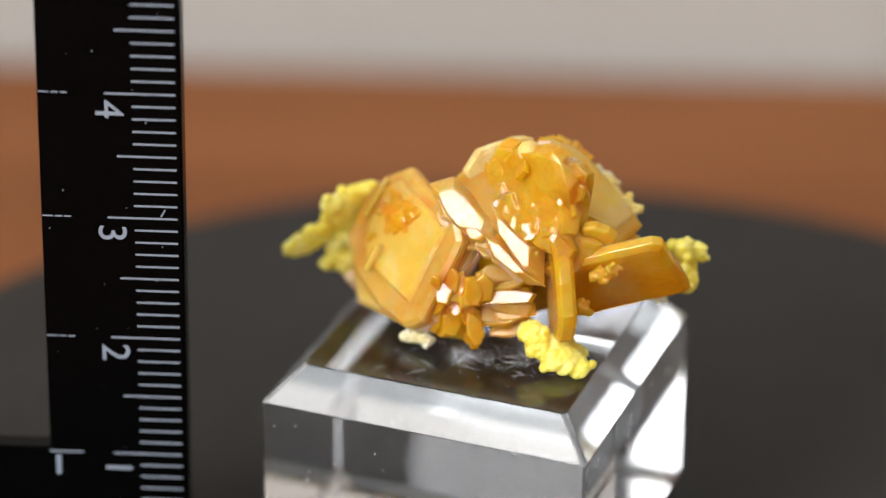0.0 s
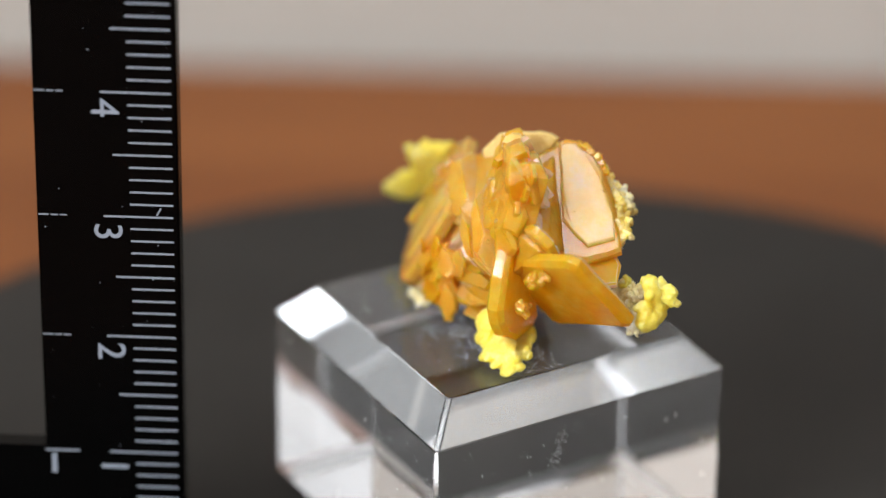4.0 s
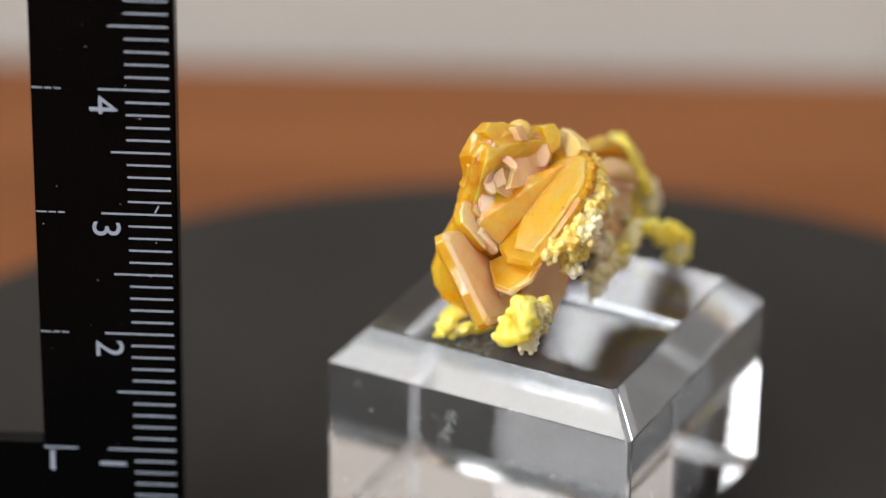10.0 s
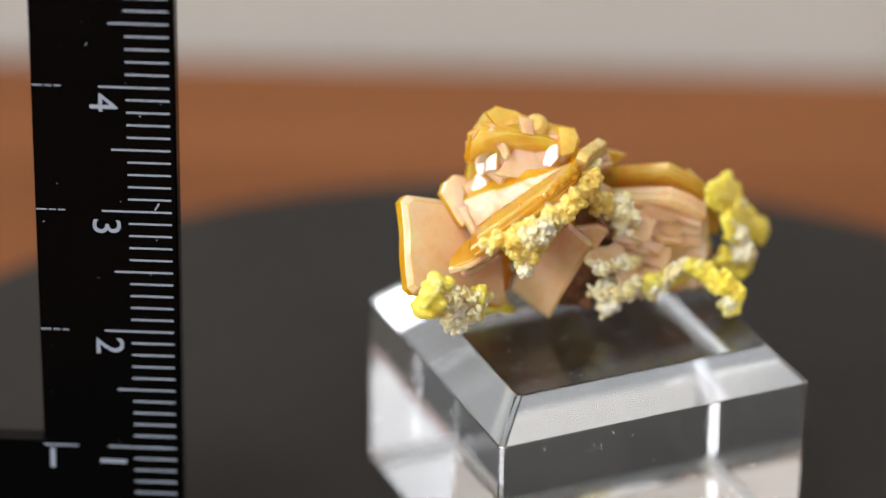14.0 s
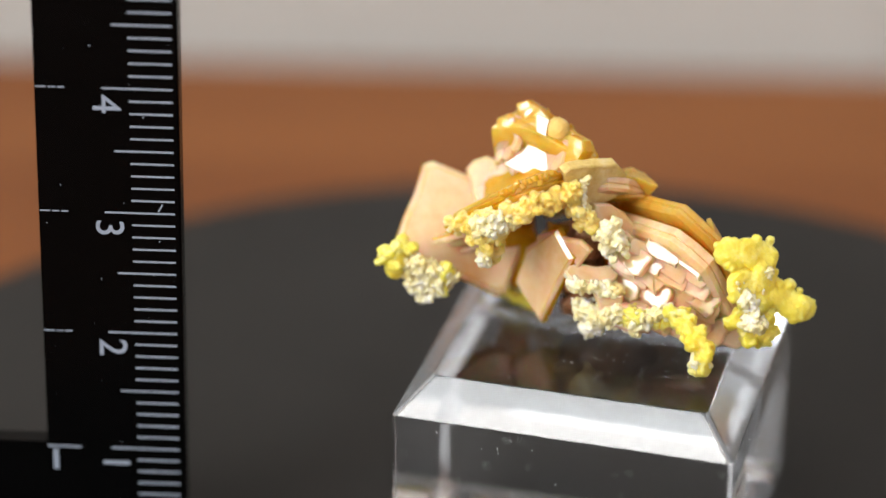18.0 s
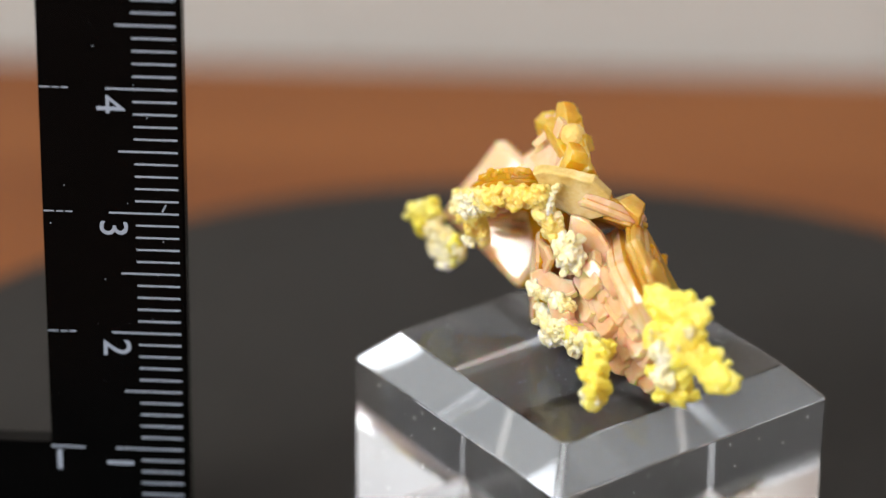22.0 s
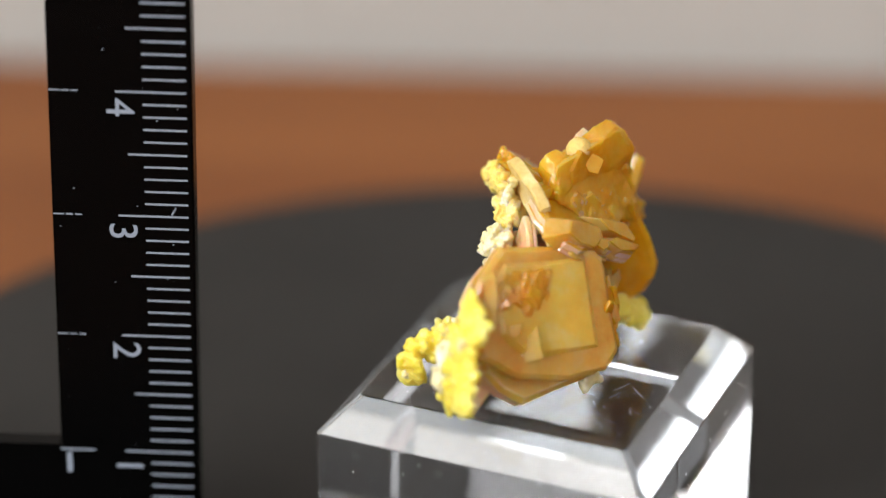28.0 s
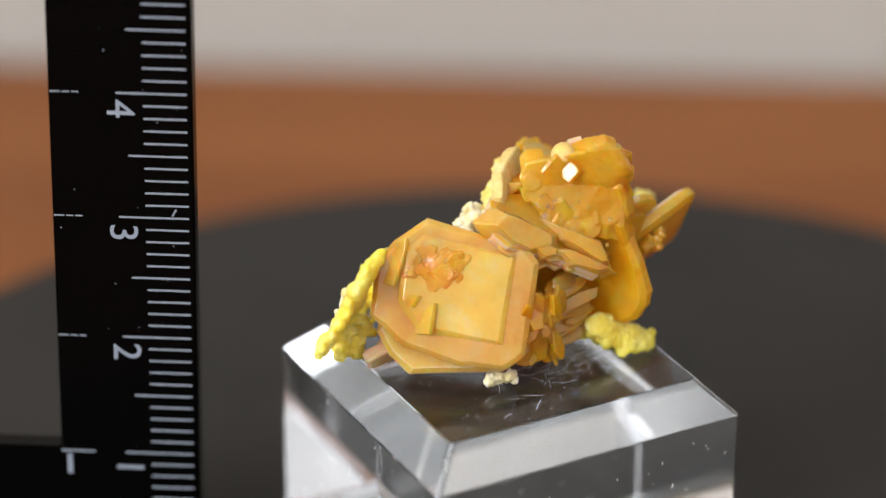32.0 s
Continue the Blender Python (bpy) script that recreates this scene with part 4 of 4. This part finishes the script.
for i in range(6):
    c = Vector((-6.4, 4.6, 28.6)).lerp(Vector((-13.0, 4.8, 27.2)), i / 5)
    blade(c, (0.2, 0.75, 0.45), (-0.85, 0.1, -0.5), 3.6, 1.9, 1.0, SHEEN, 560 + i, 0.35, 0.2)

# ---- fans of small plates low in the middle
rnd = random.Random(41)
bm = bmesh.new()
hull(bm, [(-4.8, -2.4, 27.4), (-0.8, -2.6, 27.2), (-4.8, -1.6, 32.0), (-0.6, -2.6, 32.6), (-2.8, -0.6, 32.6), (-2.8, 0.2, 27.2)])
fused(bm, HONEY, "honey core of the fan low between the crystals", seed=8, smooth=1, rough=0.08)
for i in range(13):
    f = i / 12
    nn = Vector((-0.15, -0.75, 0.6)) + Vector([rnd.gauss(0, 0.12) for _ in range(3)])
    c = Vector((-2.8 + rnd.uniform(-1.2, 1.2), -3.6 + rnd.uniform(-0.3, 0.3) - 0.5 * (1 - f), 27.4 + 4.4 * f))
    leaf(c, nn, (rnd.choice((-1, 1, 1)), rnd.uniform(-0.4, 0.2), rnd.uniform(-0.1, 0.3)), rnd.uniform(0.9, 1.6), rnd.uniform(2.4, 3.8), rnd.uniform(0.25, 0.4), HONEY if i % 3 else HALF_SHEEN, 700 + i)
bm = bmesh.new()
hull(bm, [(-7.6, -3.6, 30.4), (-4.6, -3.2, 30.4), (-7.2, -3.8, 26.4), (-5.0, -3.6, 26.0), (-6.0, -2.0, 31.6), (-6.0, -1.4, 26.6)])
for i in range(34):
    f = rnd.random()
    c = Vector((-7.6, -4.1, 29.4)).lerp(Vector((-4.7, -4.1, 28.4)), f) + Vector((rnd.gauss(0, 0.2), rnd.gauss(0, 0.25), rnd.uniform(-2.0, 2.4)))
    petal(bm, c, (-0.8 + 1.4 * f + rnd.gauss(0, 0.2), -0.7, 0.25 + rnd.gauss(0, 0.2)), rnd.uniform(0.4, 0.8), rnd.uniform(0.25, 0.45), rnd, along=(-0.15 + 0.3 * f, 0.1, -1), long=rnd.uniform(1.4, 2.2))
fused(bm, HONEY, "brownish honey fan of crystals touching the block", seed=9, smooth=1, rough=0.03, voxel=0.05)

# ---- tiny crystals strewn over the faces
rnd = random.Random(91)
bm = bmesh.new()
for i in range(26):
    c = Vector((-3.4, -2.6, 37.2)).lerp(Vector((-0.8, -4.6, 35.6)), rnd.random()) + SE * rnd.gauss(0, 0.5) + SD * rnd.gauss(0, 0.7)
    c -= SN * ((c - middle).dot(SN) - 0.1)
    petal(bm, c, SN + Vector([rnd.gauss(0, 0.5) for _ in range(3)]), rnd.uniform(0.10, 0.34), 0.2, rnd, sides=5)
for i in range(30):
    q = Vector(TFACE[rnd.randrange(12)]).lerp(Vector((-0.2, -1.2, 38.3)), rnd.uniform(0.0, 0.5))
    petal(bm, q + TN * 0.05, TN + Vector([rnd.gauss(0, 0.5) for _ in range(3)]), rnd.uniform(0.10, 0.30), 0.25, rnd, sides=5)
for i in range(5):
    petal(bm, WP(rnd.uniform(-1.0, 4.0), rnd.uniform(-0.5, 3.0), 0.3), WN + Vector([rnd.gauss(0, 0.5) for _ in range(3)]), rnd.uniform(0.06, 0.18), 0.2, rnd, sides=5)
strewn = part("crystal_dust", bm, STRAW, specimen, "tiny glinting crystals strewn over the larger faces")
strewn["kind"] = "stuff"

# ---- crusts: lobed lemon sheets, amber ridges and pale rough undersides
FLOWER = (0.93, -0.3, 0.2)
crust([(10.3, 0.0, 32.3), (10.6, 0.7, 31.3), (10.8, 0.3, 30.2), (10.6, -0.8, 29.7), (10.4, -0.7, 30.8)], 0.66, 8, YELLOW, 1, 0.5, label="smooth lemon-yellow lobed mineral crust", bumpy=0.06, soft=5, flat=FLOWER, thick=1.4)
crust([(11.7, 0.8, 31.6), (10.6, 0.5, 32.2), (9.6, 0.7, 32.2)], 0.75, 8, YELLOW, 32, 0.6, bumpy=0.2, soft=5)
crust([(10.4, 0.6, 31.0), (9.4, 0.5, 29.4), (8.6, 0.5, 28.4), (7.4, 1.0, 29.2), (6.8, 1.3, 30.2), (8.0, 1.1, 30.6), (9.2, 0.9, 31.0), (8.4, 0.8, 29.6)], 0.8, 260, PALE, 2, 0.3, label="pale rough underside of the crust", bumpy=1.0, voxel=0.07, soft=2)
crust([(7.0, 1.5, 30.9), (6.8, 1.4, 30.0), (7.4, 1.3, 29.2)], 0.6, 14, YELLOW, 33, 0.6, bumpy=0.2, soft=5)
LOW = (-0.35, -0.55, 0.75)
crust([(2.9, -6.5, 25.6), (1.9, -6.0, 26.2), (0.6, -5.4, 26.9), (-0.8, -4.9, 27.8), (-0.4, -5.5, 27.0), (0.6, -6.1, 26.2), (1.8, -6.7, 25.7)], 0.80, 30, YELLOW, 3, 0.42, bumpy=0.35, soft=3, flat=LOW, thick=0.6)
crust([(2.3, -5.2, 25.6), (1.6, -3.8, 25.7), (0.8, -2.6, 25.9)], 0.85, 16, YELLOW, 4, 0.42, bumpy=0.35, soft=3, flat=LOW, thick=0.6)
WING = (-0.415, 0.80, 0.43)
crust([(-13.2, 5.3, 33.6), (-14.6, 5.0, 33.4), (-16.0, 4.5, 33.0), (-15.4, 5.5, 31.8), (-14.0, 6.2, 31.4), (-15.2, 6.2, 30.2), (-16.4, 5.4, 30.8), (-17.6, 5.4, 29.6), (-18.6, 5.2, 29.0)], 1.05, 70, YELLOW, 5, 0.34, bumpy=0.35, soft=3, flat=WING, thick=0.8)
crust([(-15.0, 6.2, 30.0), (-15.8, 6.2, 28.6), (-15.8, 6.2, 27.6), (-14.6, 6.2, 27.4), (-13.8, 6.0, 28.8)], 0.95, 34, YELLOW, 27, 0.5, bumpy=0.3, soft=5)
crust([(-13.8, 6.6, 31.4), (-14.6, 6.9, 30.2), (-15.2, 7.2, 28.6), (-14.4, 7.1, 28.8)], 0.7, 110, PALE, 7, 0.36, bumpy=1.0, soft=2)
crust([(-15.8, 5.5, 32.2), (-15.4, 6.0, 31.0)], 0.55, 60, PALE, 34, 0.4, bumpy=1.0, soft=2)
crust([(-10.9, 9.5, 26.9), (-10.7, 9.6, 28.0), (-10.0, 8.5, 28.8), (-9.2, 7.2, 29.7)], 0.95, 40, YELLOW, 8, 0.55, bumpy=0.25, soft=5)
crust([(-10.9, 9.9, 26.9), (-10.4, 9.9, 27.4)], 0.55, 50, PALE, 35, 0.4, bumpy=1.0, soft=2)
crust([(-9.6, 6.6, 29.2), (-8.2, 6.0, 28.6), (-6.6, 5.4, 28.8), (-5.6, 5.0, 28.0)], 0.75, 60, YELLOW, 9, 0.5, soft=5)
crust([(-8.6, 6.6, 29.6), (-7.2, 6.2, 29.0), (-6.4, 5.8, 27.8)], 0.6, 60, PALE, 28, 0.4, bumpy=1.0, soft=2)
crust([(-3.3, 4.2, 26.9), (-3.8, 4.4, 28.0), (-5.0, 4.8, 28.8), (-6.2, 5.0, 28.2), (-2.6, 4.0, 28.6)], 0.95, 190, PALE, 10, 0.32, bumpy=1.0, soft=2)
crust([(-4.5, 4.0, 34.8), (-4.9, 4.1, 33.8)], 1.05, 110, PALE, 11, 0.34, bumpy=1.0, soft=2)
crust([(-2.0, 4.4, 30.8), (-4.0, 4.6, 30.6), (-5.4, 4.6, 30.5)], 0.6, 110, PALE, 12, 0.34, bumpy=1.0, soft=2)
crust([(6.2, 1.8, 34.5), (4.9, 3.0, 35.1), (3.5, 4.0, 35.9), (1.6, 4.5, 37.0), (-0.4, 4.1, 37.6), (-2.0, 3.6, 37.8)], 0.80, 150, AMBER, 13, 0.60, soft=5, bumpy=0.9)
crust([(4.7, 2.8, 34.2), (3.8, 3.5, 34.8), (2.4, 4.0, 35.8)], 0.80, 70, AMBER, 29, 0.60, soft=6, bumpy=0.8)
crust([(3.9, 2.6, 32.3), (3.8, 3.1, 33.4), (3.8, 3.5, 34.6)], 0.80, 40, AMBER, 14, 0.6, soft=7, bumpy=0.3)
crust([(4.7, 4.0, 35.4), (3.6, 4.5, 35.8)], 0.75, 110, PALE, 15, 0.34, bumpy=1.3, soft=1)
crust([(4.3, 3.2, 32.4)], 0.55, 50, PALE, 30, 0.4, bumpy=1.0, soft=2)
crust([(-1.6, 3.4, 37.2), (-2.5, 3.3, 36.0), (-3.4, 3.5, 35.2)], 0.8, 60, AMBER, 16, 0.6, soft=6, bumpy=0.8)
crust([(-3.0, 3.0, 38.6), (-2.6, 3.3, 37.6), (-2.6, 3.5, 36.6)], 0.3, 60, PALE, 31, 0.5, bumpy=1.0, soft=2)
crust([(5.0, -5.9, 33.4), (4.3, -5.8, 32.8), (3.8, -5.5, 32.6)], 0.55, 34, HONEY, 18, 0.5, soft=5)
crust([(2.9, -5.4, 29.9)], 0.6, 18, HONEY, 19, 0.5, soft=5)
crust([(-8.4, -3.4, 25.9), (-9.8, -2.6, 25.9)], 0.5, 60, PALE, 20, 0.42, soft=2)
crust([(-3.5, 0.5, 33.5), (-2.8, 0.8, 30.0), (-3.5, 0.2, 27.0), (-7.5, 0.5, 28.0)], 1.7, 160, MATRIX, 21, 0.42, name="matrix", label="brown rough matrix between the crystals", voxel=0.2)


# ---------------------------------------------------------------- what moves
SPIN = 9.7037  # degrees a second, clockwise seen from above


def motions():
    times = [i * 1.0 for i in range(33)]
    for thing, rest in ((turntable, Matrix()), (cube, CUBE), (specimen, Matrix())):
        walk(thing, [(t, pose(0, 0, 0, 0, 0, -SPIN * t) @ rest) for t in times])


motions()
